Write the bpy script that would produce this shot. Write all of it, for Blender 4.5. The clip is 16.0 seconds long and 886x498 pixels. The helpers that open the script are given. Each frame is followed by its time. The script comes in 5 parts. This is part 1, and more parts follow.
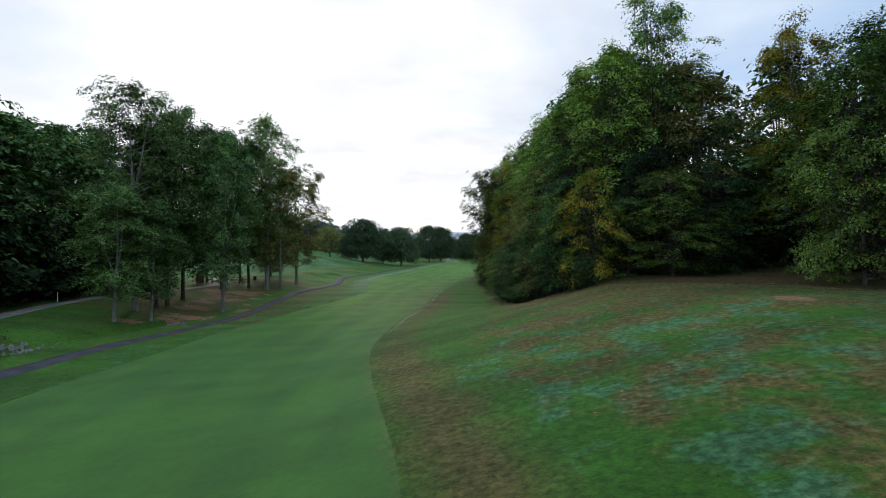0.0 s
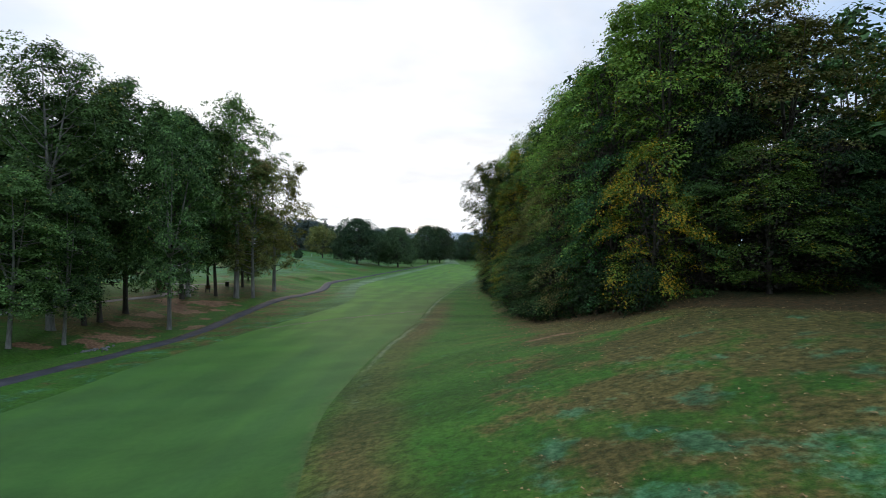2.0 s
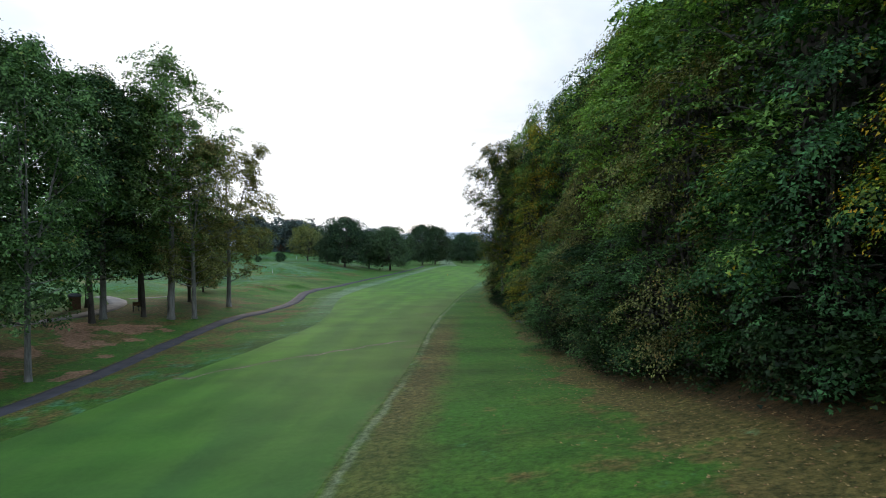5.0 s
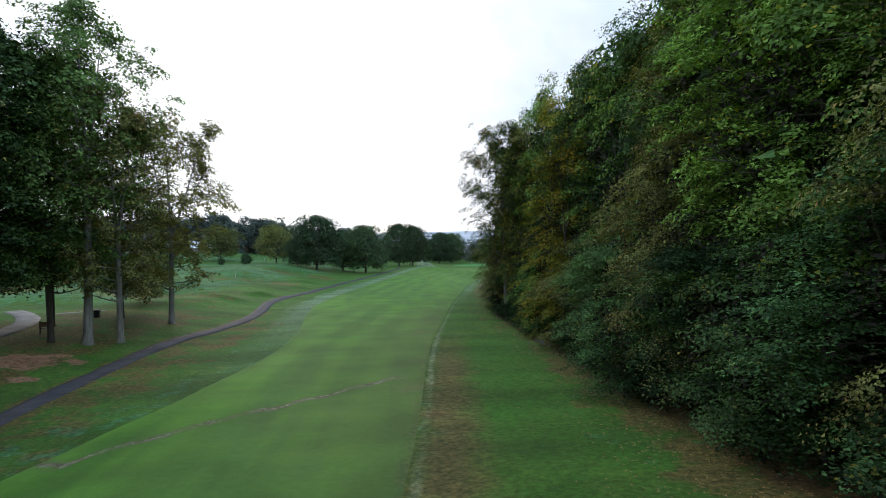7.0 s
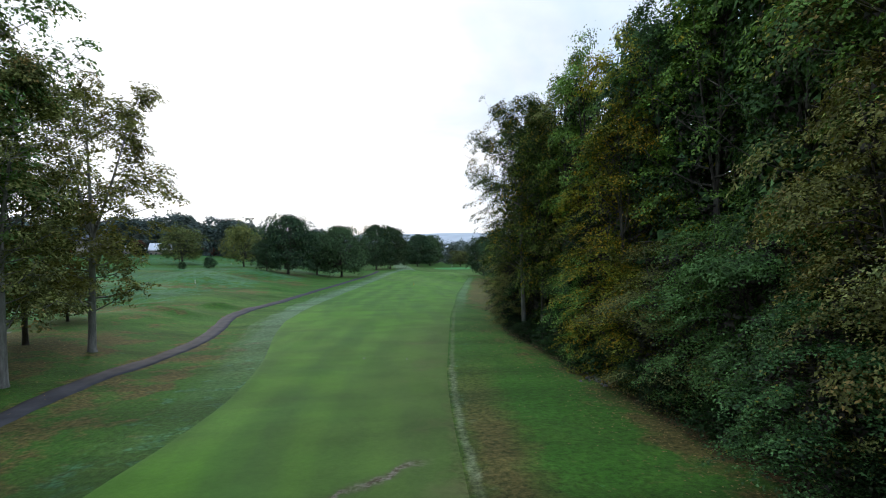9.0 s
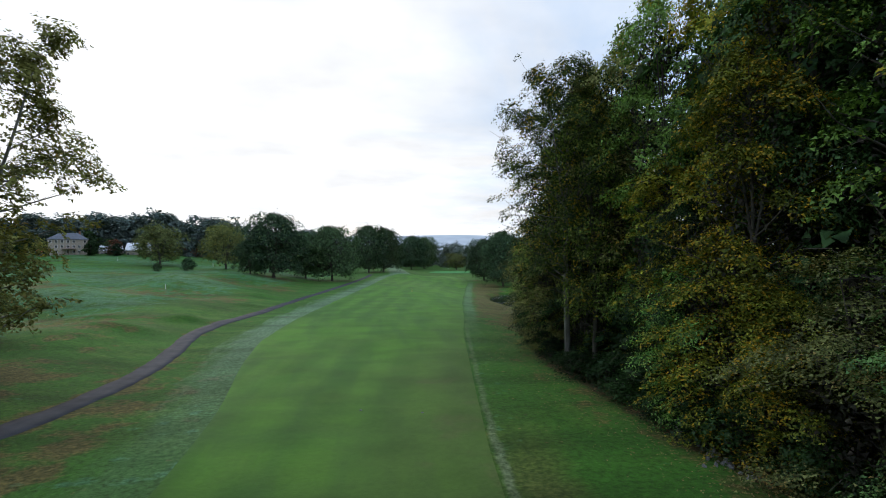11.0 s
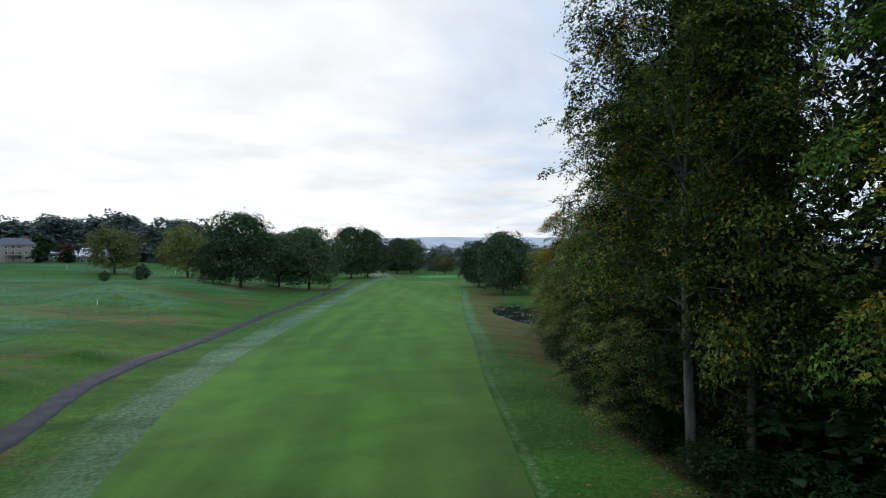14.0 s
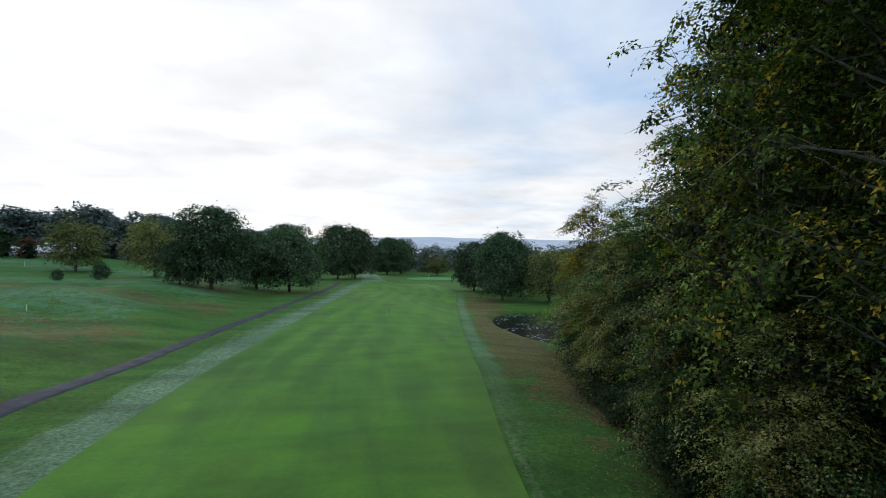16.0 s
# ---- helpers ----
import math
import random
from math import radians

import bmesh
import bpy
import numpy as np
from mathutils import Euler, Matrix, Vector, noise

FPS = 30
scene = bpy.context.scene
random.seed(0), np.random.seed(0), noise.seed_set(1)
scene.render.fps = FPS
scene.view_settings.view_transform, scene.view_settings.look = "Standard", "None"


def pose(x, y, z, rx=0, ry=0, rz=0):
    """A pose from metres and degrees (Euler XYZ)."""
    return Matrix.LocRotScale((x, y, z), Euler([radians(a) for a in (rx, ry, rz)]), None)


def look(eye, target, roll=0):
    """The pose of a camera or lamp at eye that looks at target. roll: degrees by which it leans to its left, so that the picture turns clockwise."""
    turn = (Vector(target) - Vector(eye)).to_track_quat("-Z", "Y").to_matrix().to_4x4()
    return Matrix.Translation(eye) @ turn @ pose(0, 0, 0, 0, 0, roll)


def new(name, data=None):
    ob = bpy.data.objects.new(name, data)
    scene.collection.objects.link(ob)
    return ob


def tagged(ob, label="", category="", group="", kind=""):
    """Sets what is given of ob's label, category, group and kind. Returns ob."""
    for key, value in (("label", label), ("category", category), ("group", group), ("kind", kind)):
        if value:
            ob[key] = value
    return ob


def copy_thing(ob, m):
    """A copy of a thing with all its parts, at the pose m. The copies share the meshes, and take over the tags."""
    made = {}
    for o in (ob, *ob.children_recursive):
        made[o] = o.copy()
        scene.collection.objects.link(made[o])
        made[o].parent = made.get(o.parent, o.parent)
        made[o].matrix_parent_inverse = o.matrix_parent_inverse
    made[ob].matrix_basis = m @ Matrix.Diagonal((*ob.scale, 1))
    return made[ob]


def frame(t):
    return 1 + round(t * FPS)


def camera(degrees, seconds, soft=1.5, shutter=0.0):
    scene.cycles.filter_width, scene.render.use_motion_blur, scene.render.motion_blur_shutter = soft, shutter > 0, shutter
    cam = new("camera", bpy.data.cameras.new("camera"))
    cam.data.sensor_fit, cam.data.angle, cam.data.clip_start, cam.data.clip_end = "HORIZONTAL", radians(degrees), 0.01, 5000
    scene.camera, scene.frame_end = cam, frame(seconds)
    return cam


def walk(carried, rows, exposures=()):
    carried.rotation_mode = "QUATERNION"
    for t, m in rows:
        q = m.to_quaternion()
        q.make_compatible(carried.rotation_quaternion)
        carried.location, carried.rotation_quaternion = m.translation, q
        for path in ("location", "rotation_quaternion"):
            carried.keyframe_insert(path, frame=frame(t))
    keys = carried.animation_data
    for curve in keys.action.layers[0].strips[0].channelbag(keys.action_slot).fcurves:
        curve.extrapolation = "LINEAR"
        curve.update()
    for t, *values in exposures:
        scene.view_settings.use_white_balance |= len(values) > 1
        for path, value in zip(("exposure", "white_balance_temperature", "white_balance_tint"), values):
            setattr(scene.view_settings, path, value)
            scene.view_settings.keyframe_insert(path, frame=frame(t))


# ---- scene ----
cam = camera(77.8, 16.0, soft=0.95)
METRES, EYE, TILT, LEAN, TURN = 150.0, 11.2, 0.0, 0.0, 0.0
ROWS = [
    (0.0, 0.0, 0.0, 0.0, -0.0, 0.0, -0.0),
    (0.5, 0.0006, 0.0305, 0.0006, -0.01, 0.01, -0.01),
    (1.0, 0.001, 0.0622, 0.0013, -0.04, 0.02, -0.02),
    (1.5, 0.0016, 0.093, 0.0019, -0.04, 0.03, -0.03),
    (2.0, 0.0021, 0.1252, 0.0026, -0.07, 0.04, -0.02),
    (2.5, 0.0028, 0.1562, 0.0031, -0.08, 0.01, 0.02),
    (3.0, 0.0034, 0.1886, 0.0035, -0.07, 0.04, 0.01),
    (3.5, 0.0033, 0.2196, 0.0041, -0.09, 0.04, 0.0),
    (4.0, 0.002, 0.2516, 0.0047, -0.08, 0.04, -0.0),
    (6.5, -0.0207, 0.4066, 0.0072, -2.69, -0.01, 1.19),
    (7.0, -0.0258, 0.4387, 0.0078, -3.48, -0.02, 0.84),
    (7.5, -0.031, 0.4704, 0.0083, -4.24, 0.01, 0.71),
    (8.0, -0.0364, 0.5034, 0.0088, -4.76, 0.04, 0.56),
    (8.5, -0.0418, 0.5351, 0.0091, -5.19, 0.1, 0.37),
    (9.0, -0.0466, 0.5683, 0.0096, -6.25, 0.17, 0.81),
    (11.5, -0.0549, 0.7232, 0.0131, -7.32, 0.43, 0.24),
    (12.0, -0.0547, 0.7531, 0.0138, -7.51, 0.48, 0.23),
    (12.5, -0.0545, 0.7823, 0.0146, -7.63, 0.53, 0.18),
    (13.0, -0.0538, 0.8126, 0.0152, -7.65, 0.57, 0.07),
    (13.5, -0.0526, 0.8417, 0.0161, -7.64, 0.57, 0.09),
    (14.0, -0.0507, 0.8723, 0.0169, -8.81, 0.59, 0.78),
    (14.5, -0.0479, 0.9019, 0.0179, -10.24, 0.58, 1.36),
    (15.0, -0.0442, 0.9337, 0.0187, -10.61, 0.58, 0.67),
    (15.5, -0.0414, 0.9638, 0.0197, -9.85, 0.58, -0.2),
    (16.0, -0.0389, 0.995, 0.0204, -9.79, 0.61, -0.1),
]
walk(cam, [(t, pose(0, 0, EYE, TILT, LEAN, TURN) @ pose(METRES * x, METRES * y, METRES * z, 90 + pitch, roll, yaw)) for t, x, y, z, yaw, pitch, roll in ROWS],
     [(0.0, 0.0), (2.5, 0.05), (5.0, 0.18), (7.0, 0.25), (9.0, 0.2), (12.0, -0.06), (16.0, -0.1)])

# ---- world and sun ----
SUN_AZ, SUN_EL = radians(-18), radians(9)          # left of the way ahead, low
sun_way = Vector((math.sin(SUN_AZ) * math.cos(SUN_EL), math.cos(SUN_AZ) * math.cos(SUN_EL), math.sin(SUN_EL)))
world = bpy.data.worlds.new("world")
scene.world = world
world.use_nodes = True
wn, wl = world.node_tree.nodes, world.node_tree.links
wn.clear()


def wnode(kind, **values):
    n = wn.new(kind)
    for key, value in values.items():
        n.inputs[int(key[1:])].default_value = value
    return n


def wmath(op, a, b=None, clamp=False):
    n = wn.new("ShaderNodeMath")
    n.operation, n.use_clamp = op, clamp
    for k, v in enumerate((a, b)):
        if v is None:
            continue
        if isinstance(v, (int, float)):
            n.inputs[k].default_value = v
        else:
            wl.new(v, n.inputs[k])
    return n.outputs[0]


def wmix(fac, a, b):
    n = wn.new("ShaderNodeMix")
    n.data_type = "RGBA"
    for k, v in ((0, fac), (6, a), (7, b)):
        if isinstance(v, (int, float, tuple)):
            n.inputs[k].default_value = v
        else:
            wl.new(v, n.inputs[k])
    return n.outputs[2]


sky = wn.new("ShaderNodeTexSky")
sky.sky_type, sky.sun_disc = "NISHITA", False
sky.sun_elevation, sky.sun_rotation = radians(14), SUN_AZ
sky.air_density, sky.dust_density, sky.ozone_density = 1.0, 1.5, 2.0
coord = wn.new("ShaderNodeTexCoord")
sep = wn.new("ShaderNodeSeparateXYZ")
wl.new(coord.outputs["Generated"], sep.inputs[0])
up = wmath("MAXIMUM", sep.outputs[2], 0.0)
flat = wmath("ADD", up, 0.10)
comb = wn.new("ShaderNodeCombineXYZ")
wl.new(wmath("DIVIDE", sep.outputs[0], flat), comb.inputs[0])
wl.new(wmath("DIVIDE", sep.outputs[1], flat), comb.inputs[1])
big = wn.new("ShaderNodeTexNoise")
big.inputs["Scale"].default_value, big.inputs["Detail"].default_value, big.inputs["Roughness"].default_value = 0.75, 6.0, 0.55
big.inputs["Distortion"].default_value = 0.5
wl.new(comb.outputs[0], big.inputs["Vector"])
fine = wn.new("ShaderNodeTexNoise")
fine.inputs["Scale"].default_value, fine.inputs["Detail"].default_value, fine.inputs["Roughness"].default_value = 1.3, 4.0, 0.5
wl.new(comb.outputs[0], fine.inputs["Vector"])
dot = wn.new("ShaderNodeVectorMath")
dot.operation = "DOT_PRODUCT"
dot.inputs[1].default_value = sun_way
wl.new(coord.outputs["Generated"], dot.inputs[0])
glow = wmath("POWER", wmath("MAXIMUM", dot.outputs["Value"], 0.0), 6.0)
cover = wmath("ADD", wmath("MULTIPLY", big.outputs[0], 2.4), wmath("MULTIPLY", glow, 0.55))
cover = wmath("SUBTRACT", cover, wmath("MULTIPLY", up, 0.30))
cover = wmath("SUBTRACT", cover, 0.60, True)
blue = wmix(0.75, sky.outputs[0], (2.6, 4.1, 6.4, 1))
low = wmath("POWER", wmath("SUBTRACT", 1.0, up), 7.0)
shade = wmath("ADD", wmath("MULTIPLY", fine.outputs[0], 0.72), wmath("MULTIPLY", glow, 0.16))
shade = wmath("ADD", shade, wmath("MULTIPLY", low, 0.26))
white = wn.new("ShaderNodeVectorMath")
white.operation = "SCALE"
white.inputs[0].default_value = (7.0, 7.1, 7.3)
wl.new(wmath("ADD", shade, 0.44), white.inputs["Scale"])
tone = wmix(cover, blue, white.outputs[0])
back = wn.new("ShaderNodeBackground")
back.inputs["Strength"].default_value = 0.148
overhead = wn.new("ShaderNodeVectorMath")                    # an overcast sky is brighter overhead than low down
overhead.operation = "SCALE"
wl.new(tone, overhead.inputs[0])
wl.new(wmath("ADD", wmath("MULTIPLY", wmath("POWER", up, 2.2), 0.9), 0.98), overhead.inputs["Scale"])
wl.new(overhead.outputs[0], back.inputs["Color"])
wout = wn.new("ShaderNodeOutputWorld")
wl.new(back.outputs[0], wout.inputs[0])

sun_data = bpy.data.lights.new("sun", "SUN")
sun_data.energy, sun_data.angle, sun_data.color = 0.8, radians(12), (1.0, 0.86, 0.68)
sun = new("sun", sun_data)
sun.matrix_world = look(sun_way * 200, (0, 0, 0))

# ---- materials ----


def material(name):
    m = bpy.data.materials.new(name)
    m.use_nodes = True
    m.node_tree.nodes.clear()
    return m, m.node_tree.nodes, m.node_tree.links


class Net:
    """Short hand for node networks."""

    def __init__(self, name):
        self.m, self.n, self.l = material(name)

    def put(self, socket, value):
        if isinstance(value, (int, float)):
            socket.default_value = value
        elif isinstance(value, tuple):
            socket.default_value = (*value, 1) if len(value) == 3 and socket.type == "RGBA" else value
        else:
            self.l.new(value, socket)

    def math(self, op, a, b=0.0, clamp=False):
        n = self.n.new("ShaderNodeMath")
        n.operation, n.use_clamp = op, clamp
        self.put(n.inputs[0], a), self.put(n.inputs[1], b)
        return n.outputs[0]

    def mix(self, fac, a, b, kind="MIX"):
        n = self.n.new("ShaderNodeMix")
        n.data_type, n.blend_type = "RGBA", kind
        self.put(n.inputs[0], fac), self.put(n.inputs[6], a), self.put(n.inputs[7], b)
        return n.outputs[2]

    def noise(self, scale, detail=4.0, rough=0.55, stretch=None, coord="Object"):
        c = self.n.new("ShaderNodeTexCoord").outputs[coord]
        if stretch:
            mp = self.n.new("ShaderNodeMapping")
            mp.inputs["Scale"].default_value = stretch
            self.l.new(c, mp.inputs[0])
            c = mp.outputs[0]
        n = self.n.new("ShaderNodeTexNoise")
        n.inputs["Scale"].default_value, n.inputs["Detail"].default_value, n.inputs["Roughness"].default_value = scale, detail, rough
        self.l.new(c, n.inputs["Vector"])
        return n.outputs[0]

    def ramp(self, value, low, high):
        n = self.n.new("ShaderNodeMapRange")
        n.inputs[1].default_value, n.inputs[2].default_value = low, high
        self.put(n.inputs[0], value)
        return n.outputs[0]

    def attr(self, name):
        n = self.n.new("ShaderNodeAttribute")
        n.attribute_name = name
        return n.outputs["Fac"]

    def random(self):
        return self.n.new("ShaderNodeObjectInfo").outputs["Random"]

    def island(self):
        return self.n.new("ShaderNodeNewGeometry").outputs["Random Per Island"]

    def done(self, colour, rough=0.8, metal=0.0, bump=None, depth=0.02, strength=0.5, **more):
        b = self.n.new("ShaderNodeBsdfPrincipled")
        self.put(b.inputs["Base Color"], colour), self.put(b.inputs["Roughness"], rough), self.put(b.inputs["Metallic"], metal)
        b.inputs["Specular IOR Level"].default_value = more.get("spec", 0.3)
        if more.get("sheen"):
            b.inputs["Sheen Weight"].default_value, b.inputs["Sheen Roughness"].default_value = more["sheen"], 0.45
            b.inputs["Sheen Tint"].default_value = (0.62, 0.95, 0.45, 1)
        if bump is not None:
            k = self.n.new("ShaderNodeBump")
            k.inputs["Distance"].default_value, k.inputs["Strength"].default_value = depth, strength
            self.put(k.inputs["Height"], bump)
            self.l.new(k.outputs[0], b.inputs["Normal"])
        out = self.n.new("ShaderNodeOutputMaterial")
        self.l.new(b.outputs[0], out.inputs[0])
        return self.m


def leaf_material(name, dark, light, autumn, amount):
    """Leaves that let light through; autumn: the turned leaves' colour, amount: their share."""
    k = Net(name)
    r, i = k.random(), k.island()
    base = k.mix(k.math("POWER", i, 1.7), dark, light)
    tint = k.mix(k.math("MULTIPLY", r, 0.40), base, (light[0] * 1.2, light[1] * 0.98, light[2] * 0.7))
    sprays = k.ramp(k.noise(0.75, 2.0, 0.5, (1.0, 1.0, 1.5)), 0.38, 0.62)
    tint = k.mix(1.0, tint, k.math("ADD", k.math("MULTIPLY", sprays, 0.95), 0.60), "MULTIPLY")      # light and dark noise that paints lit and shaded clumps
    tint = k.mix(1.0, tint, k.math("ADD", k.math("MULTIPLY", k.math("FRACT", k.math("MULTIPLY", r, 7.31)), 0.75), 0.68), "MULTIPLY")      # no two trees alike
    patch = k.noise(0.35, 3.0)
    turned = k.ramp(k.math("ADD", k.math("MULTIPLY", i, 0.55), patch), 1.13 - amount * 0.75, 1.18 - amount * 0.6)
    colour = k.mix(turned, tint, autumn)
    d = k.n.new("ShaderNodeBsdfDiffuse")
    t = k.n.new("ShaderNodeBsdfTranslucent")
    g = k.n.new("ShaderNodeBsdfGlossy")
    g.inputs["Roughness"].default_value = 0.45
    k.put(g.inputs["Color"], (0.6, 0.62, 0.6))
    k.put(d.inputs["Color"], colour)
    k.put(t.inputs["Color"], k.mix(0.5, colour, (1.0, 1.0, 0.35), "MULTIPLY"))
    a = k.n.new("ShaderNodeMixShader")
    a.inputs[0].default_value = 0.22
    k.l.new(d.outputs[0], a.inputs[1]), k.l.new(t.outputs[0], a.inputs[2])
    b = k.n.new("ShaderNodeMixShader")
    b.inputs[0].default_value = 0.018
    k.l.new(a.outputs[0], b.inputs[1]), k.l.new(g.outputs[0], b.inputs[2])
    out = k.n.new("ShaderNodeOutputMaterial")
    k.l.new(b.outputs[0], out.inputs[0])
    return k.m


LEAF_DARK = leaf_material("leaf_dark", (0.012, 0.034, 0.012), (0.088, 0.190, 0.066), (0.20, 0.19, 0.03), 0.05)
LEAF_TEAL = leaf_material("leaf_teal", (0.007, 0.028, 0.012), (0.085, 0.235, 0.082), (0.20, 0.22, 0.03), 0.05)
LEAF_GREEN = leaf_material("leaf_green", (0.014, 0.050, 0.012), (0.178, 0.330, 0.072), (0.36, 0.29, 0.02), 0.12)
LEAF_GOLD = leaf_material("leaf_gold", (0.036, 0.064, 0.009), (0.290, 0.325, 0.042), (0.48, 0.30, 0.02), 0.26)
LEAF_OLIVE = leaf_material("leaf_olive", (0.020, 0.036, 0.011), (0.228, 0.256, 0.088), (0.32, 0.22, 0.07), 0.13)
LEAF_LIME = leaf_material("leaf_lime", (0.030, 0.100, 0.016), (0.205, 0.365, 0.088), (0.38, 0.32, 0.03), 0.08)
# near-black leaves: the shade low in the wood is put into their colour
LEAF_SHADED = leaf_material("leaf_shaded", (0.004, 0.012, 0.005), (0.030, 0.070, 0.024), (0.10, 0.09, 0.02), 0.04)
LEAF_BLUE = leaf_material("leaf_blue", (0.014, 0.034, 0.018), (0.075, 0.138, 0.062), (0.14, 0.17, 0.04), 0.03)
# paler and bluer: distance haze is mixed into this leaf colour
LEAF_HAZED = leaf_material("leaf_hazed", (0.085, 0.120, 0.120), (0.175, 0.235, 0.212), (0.15, 0.16, 0.07), 0.03)
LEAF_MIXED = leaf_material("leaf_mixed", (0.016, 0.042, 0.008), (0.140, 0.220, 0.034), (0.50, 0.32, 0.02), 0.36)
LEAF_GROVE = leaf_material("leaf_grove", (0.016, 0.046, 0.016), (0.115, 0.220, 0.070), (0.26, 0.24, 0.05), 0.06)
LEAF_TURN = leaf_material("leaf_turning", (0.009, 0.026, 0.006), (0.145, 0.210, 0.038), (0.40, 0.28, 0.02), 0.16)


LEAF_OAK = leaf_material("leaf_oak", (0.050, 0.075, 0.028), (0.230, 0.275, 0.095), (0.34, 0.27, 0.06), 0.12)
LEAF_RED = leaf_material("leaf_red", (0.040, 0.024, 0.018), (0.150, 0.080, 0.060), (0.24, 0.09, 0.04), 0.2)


def bark_material(name, dark, light):
    k = Net(name)
    grain = k.noise(3.0, 6.0, 0.65, (1, 1, 0.22))
    blot = k.noise(0.8, 4.0)
    c = k.mix(k.ramp(grain, 0.32, 0.68), dark, light)
    c = k.mix(k.math("MULTIPLY", k.ramp(blot, 0.45, 0.7), 0.45), c, (0.10, 0.115, 0.08))
    return k.done(c, 0.92, bump=grain, depth=0.05, strength=0.8)


BARK_PALE = bark_material("bark_pale", (0.13, 0.125, 0.115), (0.34, 0.33, 0.31))
BARK_MID = bark_material("bark_mid", (0.06, 0.056, 0.05), (0.19, 0.18, 0.165))
BARK_DARK = bark_material("bark_dark", (0.035, 0.030, 0.025), (0.11, 0.095, 0.08))

# near-black colour for faces inside crowns, standing in for deep shade
CORE_SHADE = bark_material("core_shade", (0.010, 0.009, 0.007), (0.045, 0.036, 0.026))

# ---- the lie of the land ----


def ease(a, b, v):
    u = np.clip((v - a) / (b - a), 0, 1)
    return u * u * (3 - 2 * u)


def height(x, y):
    """The ground's height; x, y: numbers or arrays."""
    x, y = np.asarray(x, float), np.asarray(y, float)
    z = 0.5 - 0.9 * ease(-14, -38, x) * (1 - ease(110, 150, y))
    fall = 42 + 45 * ease(10, 30, x)
    z = z + (7.6 * ease(-20, 25, x) + 1.6 * ease(22, 50, x)) * (1 - ease(fall, fall + 70, y))
    z = z - 1.6 * ease(8, 26, x) * ease(100, 135, y)
    z = z + 1.1 * ease(-30, -46, x) * ease(115, 150, y)
    z = z + 2.3 * ease(-38, -60, x) * (1 - 0.6 * ease(112, 150, y))
    z = z + 3.6 * ease(-32, -75, x) * ease(190, 340, y)
    z = z + 7.5 * ease(-60, -160, x) * ease(350, 460, y)
    z = z + 4.0 * ease(-75, -110, x) * (1 - ease(130, 170, y))
    z = z - 0.55 * np.exp(-((x - np.interp(y, PATH_Y, PATH_X) + 6.5) / 1.3) ** 2) * (1 - ease(84, 92, y))      # ditch by the path
    # low mounds on the open ground beyond the path
    open_ground = ease(-38, -50, x) * ease(165, 185, y) * (1 - ease(300, 340, y))
    z = z + open_ground * (1.0 * np.sin(x * 0.16 + y * 0.045) * np.sin(y * 0.07 + 0.4) + 1.0 * np.sin(y * 0.125 + 1.3 + x * 0.06))
    for mx, my, rx_, ry_, mh in ((-41.5, 206, 4.0, 3.0, 1.0), (-46.5, 191, 5.5, 3.2, 0.9), (-37.5, 236, 3.0, 3.5, 0.6), (-58, 207, 6.0, 3.5, 0.8), (-39.5, 262, 4.0, 4.5, 0.7), (-56, 232, 7.0, 4.0, 0.9)):
        z = z + mh * np.exp(-((x - mx) / rx_) ** 2 - ((y - my) / ry_) ** 2)
    pond = ((x - 41) / 14.5) ** 2 + ((y - 262) / 36) ** 2
    z = z - 1.7 * (1 - ease(0.72, 1.12, pond))
    z = z + 0.05 * np.sin(x * 0.31 + 1.0) * np.sin(y * 0.23) + 0.03 * np.sin(x * 0.9 + y * 0.4)
    return z


LEFT_Y = [-80, 40, 54, 75, 95, 115, 130, 146, 170, 186, 210, 256, 320, 400, 436]
LEFT_X = [-34, -33, -32, -30.5, -27, -22.5, -20.0, -20.3, -23.5, -24.7, -23.5, -18, -10, -1, 6]
RIGHT_Y = [-80, 0, 17, 24, 35, 50, 62, 77, 100, 122, 137, 160, 190, 207, 247, 314, 365, 400, 436]
RIGHT_X = [2, 0, -0.8, -2.1, -4.3, -6.5, -6.3, -5.5, -3.4, -2.2, -1, 2, 6, 9, 15, 27, 37, 40, 36]
PATH_Y = [-80, 20, 40, 55, 66, 78, 88, 97, 112, 125, 140, 152, 165, 178, 190, 205, 222, 255, 290, 350, 395, 430]
PATH_X = [-45, -42, -41, -40.2, -39.6, -37.5, -35, -34.6, -36, -36.5, -35.5, -32.8, -32.2, -33.5, -35.6, -35.2, -32.5, -29, -24, -16.5, -12, -10]
WOODS_Y = [-80, 20, 40, 48, 55, 61, 78, 87, 98, 127, 145, 165, 178, 190, 206, 222, 232, 240, 300, 330, 400, 520]
WOODS_X = [36, 33, 30, 27, 18, 13.0, 12.6, 11.2, 12.6, 12.8, 12, 10.8, 13, 16, 18, 25, 27, 44, 56, 62, 75, 90]


def soft(y, ys, xs):
    """A smoothed line through the plan's points."""
    y = np.asarray(y, float)
    return sum(np.interp(y + d, ys, xs) for d in (-5, -2.5, 0, 2.5, 5)) / 5


def mesh_object(name, verts, faces, mat, parent=None, smooth=False):
    me = bpy.data.meshes.new(name)
    me.from_pydata([tuple(v) for v in verts], [], [tuple(f) for f in faces])
    if mat is not None:
        me.materials.append(mat)
    if smooth:
        me.polygons.foreach_set("use_smooth", [True] * len(me.polygons))
    me.update()
    ob = new(name, me)
    if parent is not None:
        ob.parent = parent
    return ob


